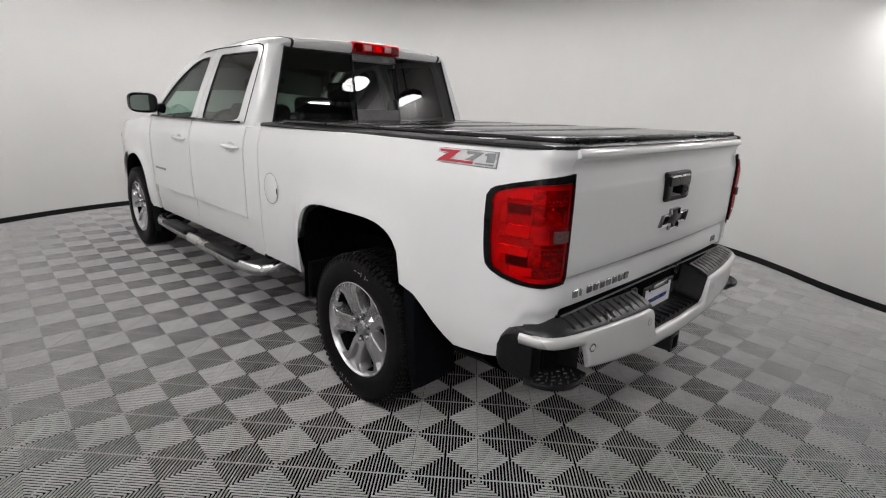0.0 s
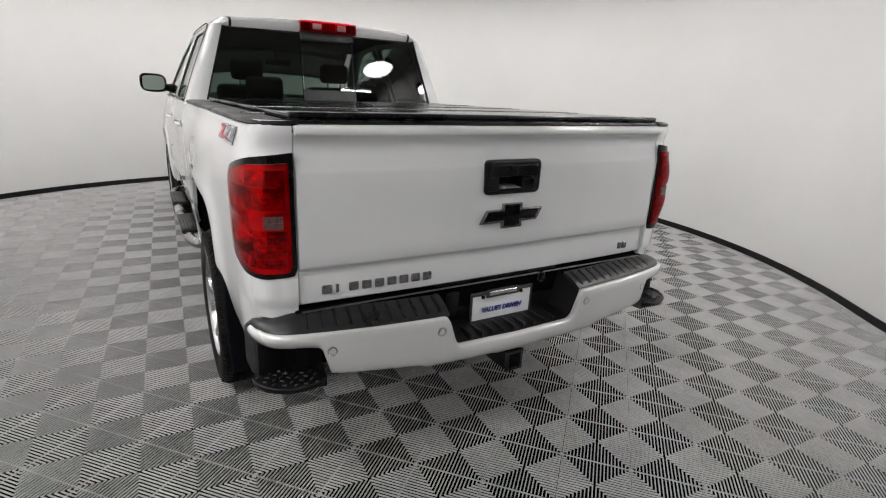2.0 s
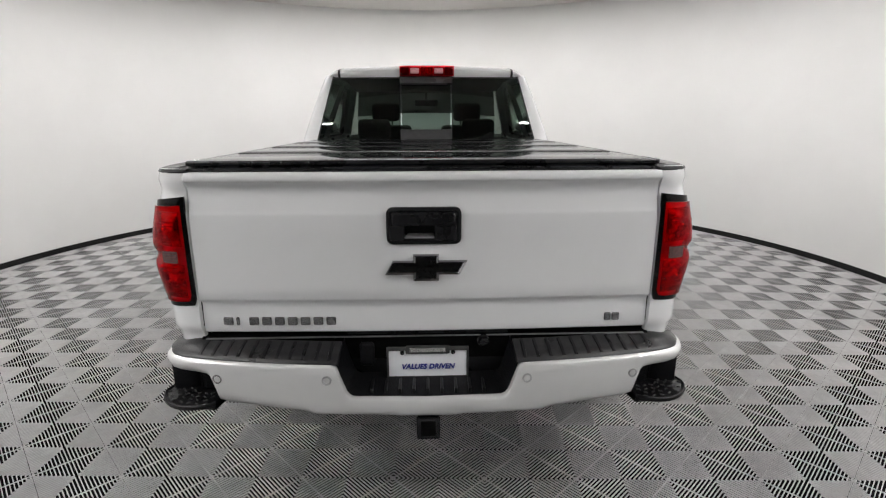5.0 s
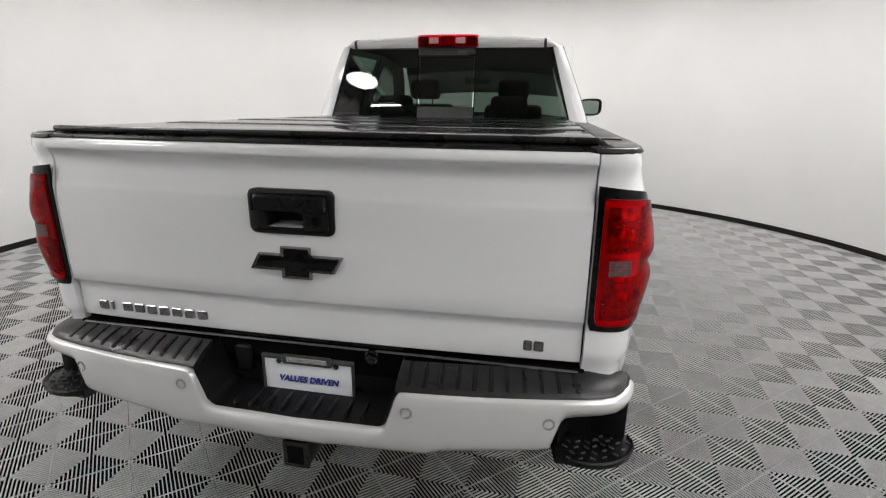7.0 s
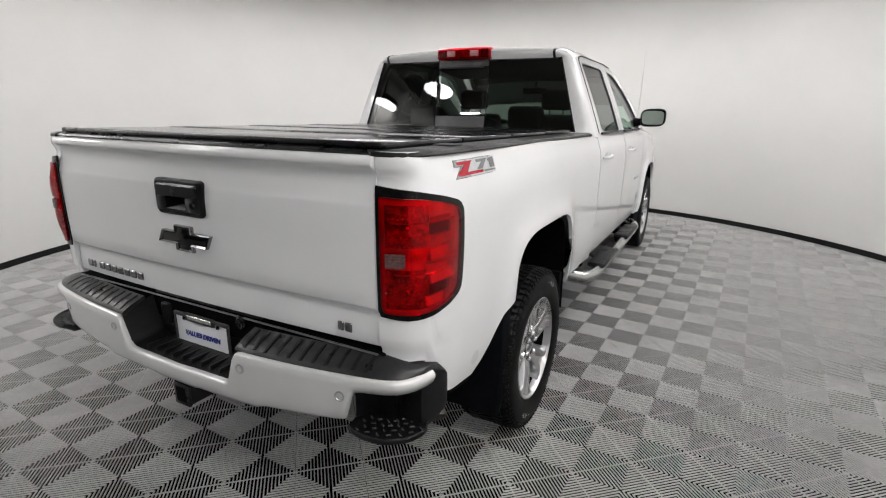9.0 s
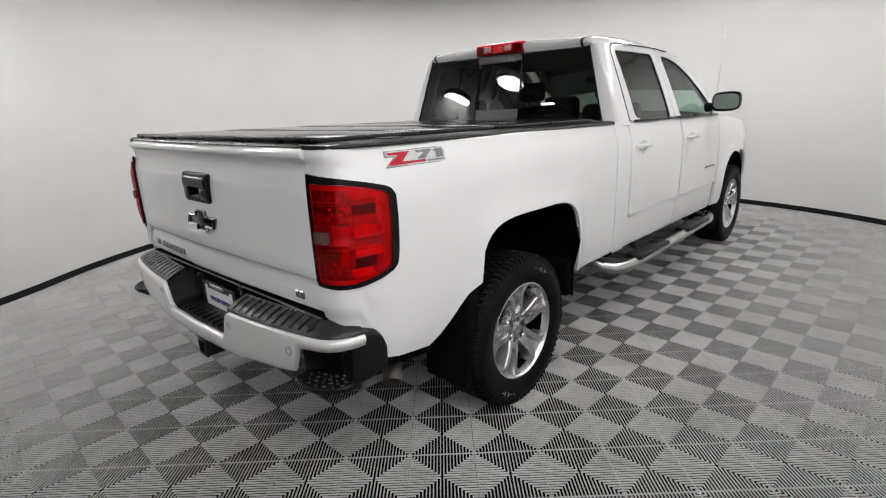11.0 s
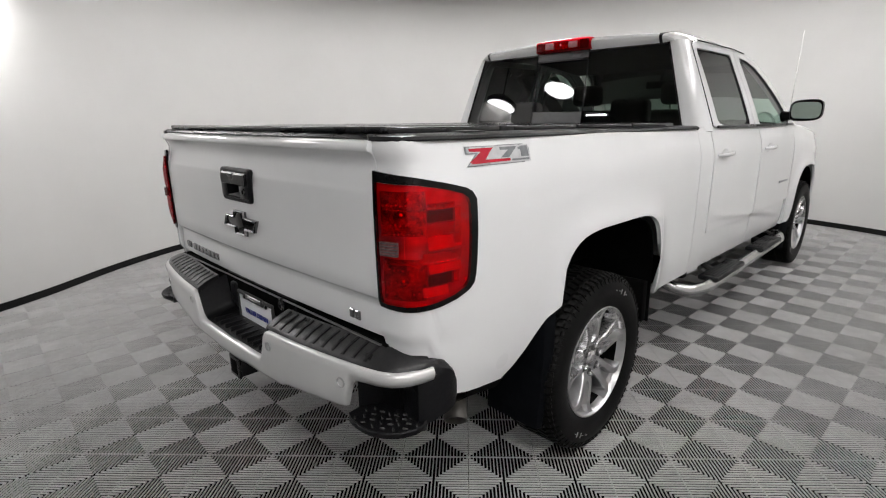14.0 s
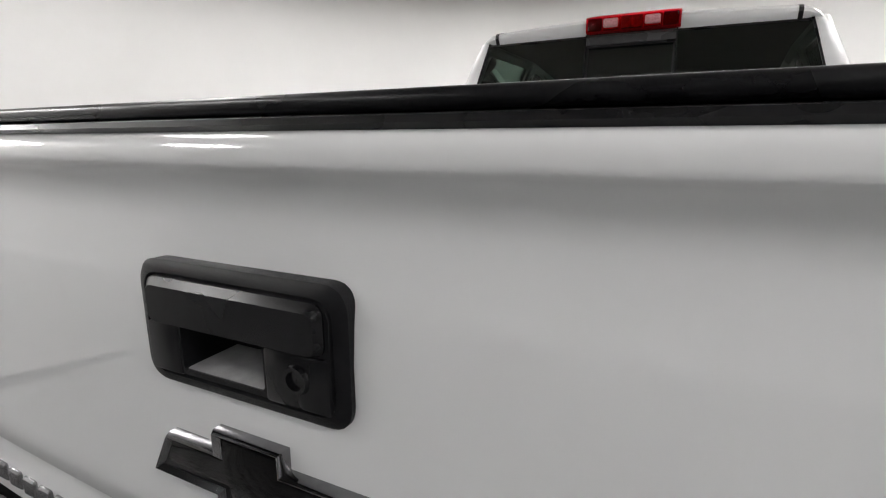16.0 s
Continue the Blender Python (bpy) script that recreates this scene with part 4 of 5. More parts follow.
for sx in (-1, 1):
    for name, ys, low, top in PANELS:
        st = [(lerp_table(FRONT_X, y), y) for y in ys]
        ob = part(name, side_skin(st, low, top, sx, "door" in name), PAINT, truck)
        doors[(name, sx)] = ob

for sx in (-1, 1):
    for yg in (2.415, 3.3955, 4.396, 2.1975):
        part("gap_seal", side_skin([(1.0, yg - 0.014), (1.0, yg), (1.0, yg + 0.014)], cab_low, cab_ztop, sx, sink=0.034), LINER, truck)

# roof
ROOF = [(2.336, 1.904), (2.326, 1.922), (2.316, 1.944), (2.317, 1.964), (2.332, 1.979), (2.38, 1.990), (2.5, 2.003), (2.8, 2.014), (3.1, 2.010), (3.4, 1.991), (3.6, 1.965), (3.76, 1.930), (3.84, 1.905)]


def roof_point(x, y, zc):
    a = abs(x)
    f = min(1.0, max(0.0, (zc - 1.904) / 0.07))
    out = max(0.0, (a - 0.655) / 0.109)
    dy = (0.024 * (x / 0.75) ** 2 + 0.045 * out ** 2.5) if y < 2.4 else 0.0
    return (x, y + dy, zc - f * (0.024 * (x / 0.70) ** 2 + 0.058 * out ** 2.2))


bm = bmesh.new()
rows = [[roof_point(-0.764 + 1.528 * k / 40, y, zc) for k in range(41)] for y, zc in ROOF]
grid(bm, rows)
outwards(bm, (0, 2.9, 1.0))
part("roof", bm, PAINT, truck, "white painted roof", turn=False)

WIN_REAR = rounded([(2.538, 1.886), (3.172, 1.892), (3.178, 1.428), (2.64, 1.428), (2.535, 1.446)], 0.03, 4)
WIN_FRONT = rounded([(3.352, 1.888), (3.52, 1.878), (3.68, 1.840), (3.86, 1.757), (4.04, 1.645), (4.18, 1.528), (4.25, 1.428), (3.385, 1.428)], 0.03, 4)
OUT_REAR = rounded([(2.430, 1.425), (2.438, 1.60), (2.470, 1.84), (2.50, 1.915), (2.62, 1.932), (3.262, 1.934), (3.272, 1.425)], 0.03, 4)
OUT_FRONT = rounded([(3.279, 1.425), (3.269, 1.934), (3.50, 1.922), (3.72, 1.872), (3.92, 1.775), (4.12, 1.645), (4.28, 1.515), (4.36, 1.425)], 0.02, 4)


def match(a, b, n):
    """Two outlines with n points each, begun at the points nearest their lower rear corner and run the same way."""
    def area(p):
        return sum(u[0] * v[1] - v[0] * u[1] for u, v in zip(p, p[1:] + p[:1]))
    out = []
    for poly in (a, b):
        p = resample(poly, n)
        if area(p) < 0:
            p = p[::-1]
        cy = sum(q[0] for q in p) / n
        cz = sum(q[1] for q in p) / n
        k = min(range(n), key=lambda i: (math.atan2(p[i][1] - cz, p[i][0] - cy) + math.pi) % (2 * math.pi))
        p = p[k:] + p[:k]
        out.append(p)
    return out


for sx in (-1, 1):
    for name, hole, outer_ in (("rear_door", WIN_REAR, OUT_REAR), ("front_door", WIN_FRONT, OUT_FRONT)):
        door = doors[(name, sx)]
        o, h = match(outer_, hole, 96)
        mid = [p.lerp(q, 0.5) for p, q in zip(o, h)]
        to = lambda p, lift: (sx * (side_up(p[1]) + lift), p[0], p[1])
        bm = bmesh.new()
        grid(bm, [[to(p, -0.018) for p in o], [to(p, 0.0) for p in o], [to(p, 0.003) for p in mid], [to(p, 0.0) for p in h], [to(p, -0.02) for p in h]], close=True)
        part("window_frame", bm, PAINT, door)
        bm = bmesh.new()
        hh = resample(hole, 60)
        cen = Vector((sum(p[0] for p in hh) / 60, sum(p[1] for p in hh) / 60))
        grid(bm, [[to(cen + (p - cen) * 1.01 * f, -0.011) for p in hh] for f in (1.0, 0.66, 0.33, 0.001)], close=True)
        outwards(bm, (0, 3.2, 1.6))
        part("window_glass", bm, PRIVACY if name == "rear_door" else CLEAR, door, "dark privacy glass" if name == "rear_door" else "lightly tinted glass", turn=False)
        bm = bmesh.new()
        inner = [cen + (p - cen) * 0.972 for p in hh]
        grid(bm, [[to(p, -0.009) for p in hh], [to(p, -0.004) for p in hh], [to(p, -0.004) for p in inner], [to(p, -0.009) for p in inner]], close=True)
        part("window_seal", bm, BLACK_TRIM, door)
        ya, yb = (2.50, 3.265) if name == "rear_door" else (3.28, 4.34)
        bm = bmesh.new()
        box(bm, min(sx * 0.964, sx * 0.980), max(sx * 0.964, sx * 0.980), ya, yb, 1.415, 1.431, 0.004, 2)
        part("sill_trim", bm, BLACK_TRIM, door)
        hy = 2.60 if name == "rear_door" else 3.60
        bm = bmesh.new()
        x = sx * (1.0 - lerp_table(INSET, 1.262))
        rows = []
        for k in range(17):
            u = -1 + 2 * k / 16
            out = 0.034 * (1 - abs(u) ** 4)
            hz = 0.014 * (1 - 0.45 * abs(u) ** 3)
            rows.append([(x + sx * (out + 0.010 * math.cos(t)), hy + 0.125 * u, 1.262 + 0.004 * u + hz * math.sin(t)) for t in [2 * math.pi * j / 10 for j in range(10)]])
        vs = grid(bm, rows, close=True)
        cap(bm, vs[0])
        cap(bm, vs[-1])
        part("door_handle", bm, PAINT, door)
        bm = bmesh.new()
        c0 = (x - sx * 0.001, hy - 0.005, 1.258)
        rows = []
        for rr, dx in ((1.0, 0.0015), (0.9, -0.0005), (0.55, -0.004), (0.05, -0.005)):
            rows.append([(x + sx * (dx + 0.0025), c0[1] + 0.062 * rr * math.cos(t), c0[2] + 0.034 * rr * math.sin(t)) for t in [2 * math.pi * j / 24 for j in range(24)]])
        grid(bm, rows, close=True)
        part("handle_cup", bm, PAINT, door)
        if name == "front_door":
            bm = bmesh.new()
            box(bm, min(x, x + sx * 0.006), max(x, x + sx * 0.006), 4.03, 4.30, 0.955, 0.973, 0.002, 1)
            part("name_bar", bm, GREY_BADGE, door, "grey model name bar")

    # rear corner pillar
    bm = bmesh.new()
    rows = []
    for z in (1.40, 1.43, 1.48, 1.55, 1.62, 1.70, 1.78, 1.85, 1.90, 1.920):
        yd = lerp_table([(1.42, 2.422), (1.60, 2.430), (1.84, 2.462), (1.905, 2.488), (1.945, 2.54)], z)
        xs = side_up(z)
        xw = 0.846 - (z - 1.42) * 0.290
        yb = back_y(xw, z)
        row = []
        for k in range(15):
            t = math.pi / 2 * k / 14
            row.append((sx * (xw + (xs - xw) * math.cos(t) ** 0.50), yd + (yb - yd) * math.sin(t) ** 0.60, z))
        rows.append(row)
    grid(bm, rows)
    flange(bm, 0.015)
    outwards(bm, (0, 2.9, 1.6))
    part("corner_pillar", bm, PAINT, truck, turn=False)
    # dark gap between the pillar and the door's frame, carried on along the roof
    bm = bmesh.new()
    edge_ = [(1.425, 2.426), (1.50, 2.429), (1.60, 2.434), (1.72, 2.447), (1.84, 2.466), (1.895, 2.482), (1.920, 2.505), (1.931, 2.56), (1.934, 2.8), (1.936, 3.26), (1.925, 3.5)]
    tube(bm, [(sx * (side_up(min(z, 1.91)) + 0.0005), y, z) for z, y in edge_], 0.0035, 6)
    part("door_gap", bm, LINER, truck)
    # windscreen pillar
    bm = bmesh.new()
    rows = []
    for y, z in ((3.50, 1.930), (3.72, 1.880), (3.92, 1.783), (4.12, 1.653), (4.28, 1.523), (4.37, 1.433), (4.50, 1.40)):
        xs = side_up(max(z, 1.42))
        rows.append([(sx * xs, y - 0.004, z - 0.006), (sx * (xs - 0.004), y + 0.012, z + 0.006), (sx * (xs - 0.03), y + 0.03, z + 0.016), (sx * (xs - 0.07), y + 0.05, z + 0.014), (sx * (xs - 0.08), y + 0.03, z - 0.01)])
    grid(bm, rows)
    part("front_pillar", bm, PAINT, truck)
    # black strip along the roof, turned down at the back
    bm = bmesh.new()
    rows = []
    for y, z in ROOF:
        row = []
        for dx, dz in ((-0.009, -0.002), (-0.008, 0.002), (0.008, 0.002), (0.009, -0.002)):
            q = roof_point(0.655 + dx, y, z)
            row.append((sx * q[0], q[1] - (0.002 + dz if y < 2.34 else 0), q[2] + (dz if y > 2.33 else 0)))
        rows.append(row)
    grid(bm, rows)
    part("roof_strip", bm, BLACK_TRIM, truck)

# lower back wall of the cab
bm = bmesh.new()
box(bm, -0.93, 0.93, 2.27, 2.30, 0.60, 1.432)
part("cab_back", bm, PAINT, truck)

# rear glass in three bays with a sliding middle pane
def glass_sheet(x0f, x1f, z0, z1, lift, nx=14, nz=6):
    rows = []
    for j in range(nz + 1):
        z = z0 + (z1 - z0) * j / nz
        x0, x1 = x0f(z), x1f(z)
        rows.append([(x0 + (x1 - x0) * i / nx, back_y(x0 + (x1 - x0) * i / nx, z) - lift, z) for i in range(nx + 1)])
    return rows


edge_x = lambda z: 0.842 - (z - 1.42) * 0.290
SLIDE = 0.196
bm = bmesh.new()
grid(bm, glass_sheet(lambda z: -edge_x(z), lambda z: edge_x(z), 1.897, 1.915, 0.004, 20, 2))
flange(bm, 0.006)
rear_window = part("rear_window", bm, BLACK_TRIM, truck, "dark tinted rear window with a sliding middle pane")
for sx in (-1, 1):
    bm = bmesh.new()
    grid(bm, glass_sheet(lambda z: sx * SLIDE, lambda z: sx * edge_x(z), 1.425, 1.912, 0.002, 12, 8))
    outwards(bm, (0, 3, 1.6))
    part("side_pane", bm, DARK_GLASS, rear_window, "dark tinted glass", turn=False)
FRIT = simple("glass_black_band", (0.020, 0.020, 0.021), (0.028, 0.028, 0.029), 0.12, 30.0)
BAND = simple("slider_grey_band", (0.055, 0.055, 0.057), (0.07, 0.07, 0.072), 0.3, 30.0)
for x0, x1, z0, z1, mat, lift in ((-SLIDE, SLIDE, 1.862, 1.915, BAND, 0.008), (-SLIDE, SLIDE, 1.43, 1.520, BAND, 0.008), (-SLIDE - 0.006, -SLIDE, 1.43, 1.912, FRIT, 0.007), (SLIDE, SLIDE + 0.006, 1.43, 1.912, FRIT, 0.007), (-SLIDE, SLIDE, 1.852, 1.862, BLACK_TRIM, 0.009)):
    bm = bmesh.new()
    grid(bm, glass_sheet(lambda z: x0, lambda z: x1, z0, z1, lift, 10, 2))
    flange(bm, 0.005)
    part("slider_frame", bm, mat, rear_window)
bm = bmesh.new()
grid(bm, glass_sheet(lambda z: -SLIDE + 0.01, lambda z: SLIDE - 0.01, 1.52, 1.852, -0.010, 8, 4))
outwards(bm, (0, 3, 1.6))
part("slider_pane", bm, PRIVACY, rear_window, turn=False)
for sx in (-1, 1):
    bm = bmesh.new()
    grid(bm, glass_sheet(lambda z: sx * (edge_x(z) + 0.005), lambda z: sx * (edge_x(z) - 0.004), 1.425, 1.914, 0.004, 3, 8))
    flange(bm, 0.006)
    part("window_seal", bm, BLACK_TRIM, rear_window)
PALE_LENS = simple("pale_lens", (0.46, 0.17, 0.19), (0.72, 0.36, 0.38), 0.12, 140.0)
# third brake lamp
bm = bmesh.new()
rows = []
for k in range(21):
    u = -1 + 2 * k / 20
    x = 0.008 + 0.205 * u
    h = 0.040 * (1 - 0.10 * abs(u) ** 6)
    y = 2.300 + 0.024 * (x / 0.75) ** 2
    d = 0.014 * (1 - abs(u) ** 8)
    rows.append([(x, y + 0.06, 1.949 + h), (x, y + 0.012, 1.949 + h), (x, y - d * 0.4, 1.949 + h * 0.8), (x, y - d, 1.952), (x, y - d * 0.6, 1.949 - h * 0.8), (x, y + 0.01, 1.949 - h), (x, y + 0.05, 1.949 - h)])
vs = grid(bm, rows)
cap(bm, vs[0])
cap(bm, vs[-1])
brake = part("brake_lamp", bm, RED_LENS, truck, "red high brake lamp with two clear lenses")
for x0, x1, mat in ((-0.19, -0.125, SMOKED), (-0.12, -0.045, LAMP_BACK), (-0.04, 0.055, BOWL), (0.06, 0.135, LAMP_BACK), (0.14, 0.204, SMOKED)):
    bm = bmesh.new()
    box(bm, x0, x1, 2.298, 2.312, 1.920, 1.976, 0.004, 1)
    part("reflector", bm, mat, brake)
for x0, x1 in ((-0.118, -0.048), (0.062, 0.132)):
    bm = bmesh.new()
    box(bm, x0, x1, 2.2835, 2.304, 1.928, 1.970, 0.011, 4)
    part("clear_lens", bm, PALE_LENS, brake, "clear cargo lamp lens")

# windscreen, cowl, bonnet, front end
bm = bmesh.new()
rows = []
for k in range(9):
    t = k / 8
    y, z, w = 3.83 + 0.90 * t, 1.905 - 0.50 * t, 0.70 + 0.15 * t
    rows.append([(w * u, y + 0.10 * (1 - u * u) * t, z) for u in [-1 + 2 * j / 16 for j in range(17)]])
grid(bm, rows)
outwards(bm, (0, 3.4, 1.4))
part("windscreen", bm, CLEAR, truck, "green-tinted windscreen", turn=False)
bm = bmesh.new()
rows = []
for y in (4.45, 4.7, 4.9, 5.2, 5.5, 5.7, 5.82, 5.90, 5.93):
    zt = front_ztop(min(y, 5.9))
    w = lerp_table(FRONT_X, min(y, 5.88)) - 0.05
    drop = 0.0 if y < 5.8 else (y - 5.8) * 1.2
    rows.append([(w * u, y, zt - 0.004 - drop + 0.05 * (1 - u * u) + 0.02 * (abs(u) > 0.45) * (1 - abs(u))) for u in [-1 + 2 * j / 24 for j in range(25)]])
grid(bm, rows)
part("bonnet", bm, PAINT, truck)
bm = bmesh.new()
box(bm, -0.86, 0.86, 5.55, 5.92, 0.60, 1.24, 0.06, 3)
part("front_end", bm, PAINT, truck)

# ---- mirrors and aerial
for sx in (-1, 1):
    bm = bmesh.new()
    cx, cy, cz = sx * 1.095, 4.10, 1.455 + RAKE * 4.1
    rows = []
    for k in range(9):
        u = k / 8
        f = (1 - u ** 3.2) ** 0.5 if u < 1 else 0.02
        rows.append([(cx + 0.110 * (0.55 + 0.45 * f if k else 1) * math.copysign(abs(math.cos(t)) ** 0.55, math.cos(t)), cy + 0.14 * u, cz + 0.008 * math.cos(t) * sx + 0.082 * (0.55 + 0.45 * f) * math.copysign(abs(math.sin(t)) ** 0.55, math.sin(t))) for t in [2 * math.pi * j / 28 for j in range(28)]])
    vs = grid(bm, rows, close=True)
    cap(bm, vs[-1])
    mir = part("door_mirror", bm, BLACK_PLASTIC, truck, "black door mirror housing")
    bm = bmesh.new()
    ring_ = [(cx + 0.094 * math.copysign(abs(math.cos(t)) ** 0.5, math.cos(t)), cy + 0.012 + 0.028 * sx * math.cos(t), cz + 0.064 * math.copysign(abs(math.sin(t)) ** 0.5, math.sin(t))) for t in [2 * math.pi * j / 28 for j in range(28)]]
    vs_ = [bm.verts.new(p) for p in ring_]
    bm.faces.new(vs_)
    part("mirror_glass", bm, MIRROR, mir, "mirror glass reflecting the pale wall")
    bm = bmesh.new()
    tube(bm, [(sx * 0.93, 4.16, cz - 0.045), (sx * 0.97, 4.15, cz - 0.04), (sx * 1.03, 4.15, cz - 0.03)], [0.045, 0.035, 0.03], 12)
    part("mirror_arm", bm, BLACK_PLASTIC, mir)
bm = bmesh.new()
tube(bm, [(0.90, 4.50, 1.40), (0.90, 4.505, 1.44)], 0.012, 10)
tube(bm, [(0.90, 4.505, 1.44), (0.898, 4.55, 1.70), (0.90, 4.62, 2.185)], [0.0035, 0.003, 0.002], 6)
part("aerial", bm, STEEL, truck, "thin whip aerial")

# ---- fuel flap
bm = bmesh.new()
rows = []
for rr, dx in ((1.0, -0.003), (1.0, 0.0012), (0.97, 0.002), (0.02, 0.002)):
    rows.append([(-1.0040 - dx, 2.03 + 0.088 * rr * math.cos(t), 1.045 + 0.092 * rr * math.sin(t)) for t in [2 * math.pi * j / 40 for j in range(40)]])
grid(bm, rows, close=True)
flap_ = part("fuel_flap", bm, PAINT, truck)
bm = bmesh.new()
rows = []
for rr, dx in ((1.0, 0.0016), (1.028, 0.0016)):
    rows.append([(-1.0040 - dx, 2.03 + 0.088 * rr * math.cos(t), 1.045 + 0.092 * rr * math.sin(t)) for t in [2 * math.pi * j / 40 for j in range(40)]])
grid(bm, rows, close=True)
part("flap_gap", bm, TRIM_GREY, flap_)
bm = bmesh.new()
box(bm, -1.0085, -1.003, 1.950, 1.960, 1.018, 1.052, 0.002, 1)
part("flap_notch", bm, LINER, flap_)

# ---- liners, flaps, underbody
for sx in (-1, 1):
    for (yc, a, zc, b, p), wy in ((ARCH_REAR, 1.122), (ARCH_FRONT, 5.0)):
        bm = bmesh.new()
        rows = []
        for x in (0.985, 0.93, 0.70, 0.55):
            k_ = 1.0 if x > 0.95 else 1.04
            row = []
            for j in range(25):
                t = math.pi * j / 24
                cs, sn = math.cos(t), math.sin(t)
                row.append((sx * x, yc - a * k_ * math.copysign(abs(cs) ** (2 / p), cs), zc - 0.02 + b * k_ * abs(sn) ** (2 / p)))
            row = [(sx * x, yc - a * k_, 0.42)] + row + [(sx * x, yc + a * k_, 0.42)]
            rows.append(row)
        grid(bm, rows)
        part("wheel_liner", bm, LINER, truck)
        bm = bmesh.new()
        box(bm, min(sx * 0.54, sx * 0.55), max(sx * 0.54, sx * 0.55), yc - 0.5, yc + 0.5, 0.42, 1.06)
        part("inner_wing", bm, LINER, truck)
    # rear mud flap with an angled outer wing
    bm = bmesh.new()
    rows = []
    for z, y0, y1, xo in ((0.775, 0.755, 0.70, 1.012), (0.70, 0.75, 0.685, 1.018), (0.55, 0.74, 0.68, 1.02), (0.40, 0.72, 0.672, 1.015), (0.26, 0.70, 0.668, 1.005)):
        rows.append([(sx * 0.74, y0 - 0.01, z), (sx * 0.985, y0, z), (sx * xo, y0 - 0.005, z), (sx * (xo + 0.002), y0 - 0.02, z), (sx * (xo - 0.01), y1, z), (sx * (xo - 0.03), y1 - 0.008, z), (sx * 0.74, y1 - 0.0, z)])
    vs = grid(bm, rows, close=True)
    cap(bm, vs[0])
    cap(bm, vs[-1][::-1])
    part("mud_flap", bm, FLAP, truck, "black rubber mud flap behind the rear wheel")
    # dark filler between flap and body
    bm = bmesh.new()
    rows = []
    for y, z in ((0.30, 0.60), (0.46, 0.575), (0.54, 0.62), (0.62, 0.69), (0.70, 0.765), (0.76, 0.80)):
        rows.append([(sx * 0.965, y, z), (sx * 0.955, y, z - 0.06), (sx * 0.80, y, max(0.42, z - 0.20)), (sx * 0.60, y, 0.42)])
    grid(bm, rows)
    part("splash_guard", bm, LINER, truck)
    # front flap and small guard ahead of the rear wheel
    bm = bmesh.new()
    rows = []
    for z, y0, y1, xo in ((0.86, 4.60, 4.56, 0.995), (0.70, 4.60, 4.52, 0.998), (0.55, 4.60, 4.45, 0.995), (0.40, 4.61, 4.48, 0.985), (0.30, 4.62, 4.54, 0.975)):
        rows.append([(sx * 0.74, y0, z), (sx * xo, y0, z), (sx * xo, y0 - 0.012, z), (sx * (xo - 0.03), y1, z), (sx * 0.74, y1, z)])
    vs = grid(bm, rows, close=True)
    cap(bm, vs[0])
    cap(bm, vs[-1][::-1])
    part("mud_flap", bm, FLAP, truck, "black rubber flap behind the front wheel")
    bm = bmesh.new()
    box(bm, min(sx * 0.75, sx * 0.985), max(sx * 0.75, sx * 0.985), 1.615, 1.665, 0.44, 0.66, 0.01)
    part("front_guard", bm, LINER, truck)
    # chassis rail
    bm = bmesh.new()
    box(bm, min(sx * 0.38, sx * 0.47), max(sx * 0.38, sx * 0.47), 0.0, 5.5, 0.50, 0.62, 0.008)
    part("chassis_rail", bm, UNDER, truck)
    # black bracket at the front lower end of the bed side
    bm = bmesh.new()
    box(bm, min(sx * 0.93, sx * 0.975), max(sx * 0.93, sx * 0.975), 2.175, 2.235, 0.55, 0.62, 0.006)
    part("bed_bracket", bm, LINER, truck)

bm = bmesh.new()
box(bm, -0.90, 0.90, 1.72, 4.55, 0.56, 0.64, 0.01)
box(bm, -0.60, 0.60, 0.12, 1.75, 0.70, 0.78, 0.01)
box(bm, -0.93, 0.93, 0.10, 0.75, 0.72, 0.78, 0.01)
part("floor_pan", bm, LINER, truck)
for wy in (1.112, 5.0):
    bm = bmesh.new()
    tube(bm, [(-0.78, wy, 0.395), (-0.2, wy, 0.395), (-0.1, wy, 0.395), (0.1, wy, 0.395), (0.2, wy, 0.395), (0.78, wy, 0.395)], [0.045, 0.045, 0.11, 0.11, 0.045, 0.045], 14)
    part("axle", bm, UNDER, truck, rake=False)
# spare wheel under the bed, hitch receiver, exhaust
bm = bmesh.new()
lathe(bm, [(0.45, 0.15), (0.45, 0.34), (0.47, 0.38), (0.60, 0.38), (0.64, 0.34), (0.64, 0.15)], 36, "z", (0.0, 0.62, 0))
part("spare_tyre", bm, TYRE, truck)
bm = bmesh.new()
box(bm, -0.34, 0.34, 0.03, 0.11, 0.475, 0.545, 0.008)
box(bm, -0.040, 0.040, -0.100, 0.06, 0.425, 0.512, 0.006)
hitch = part("tow_receiver", bm, BLACK_TRIM, truck, "black square tow receiver under the bumper")
bm = bmesh.new()
box(bm, -0.044, 0.044, -0.108, -0.094, 0.421, 0.516, 0.006)
part("receiver_collar", bm, BLACK_GLOSS, hitch)
bm = bmesh.new()
box(bm, -0.028, 0.028, -0.110, -0.106, 0.437, 0.500, 0.002)
part("receiver_mouth", bm, LINER, hitch)
bm = bmesh.new()
tube(bm, [(0.74, 1.35, 0.52), (0.78, 0.60, 0.52), (0.80, 0.47, 0.53), (0.86, 0.38, 0.527)], 0.036, 16)
part("exhaust_pipe", bm, UNDER, truck)
DULL_STEEL = simple("dull_steel", (0.07, 0.066, 0.06), (0.13, 0.125, 0.115), 0.5, 18.0, metal=0.6)
bm = bmesh.new()
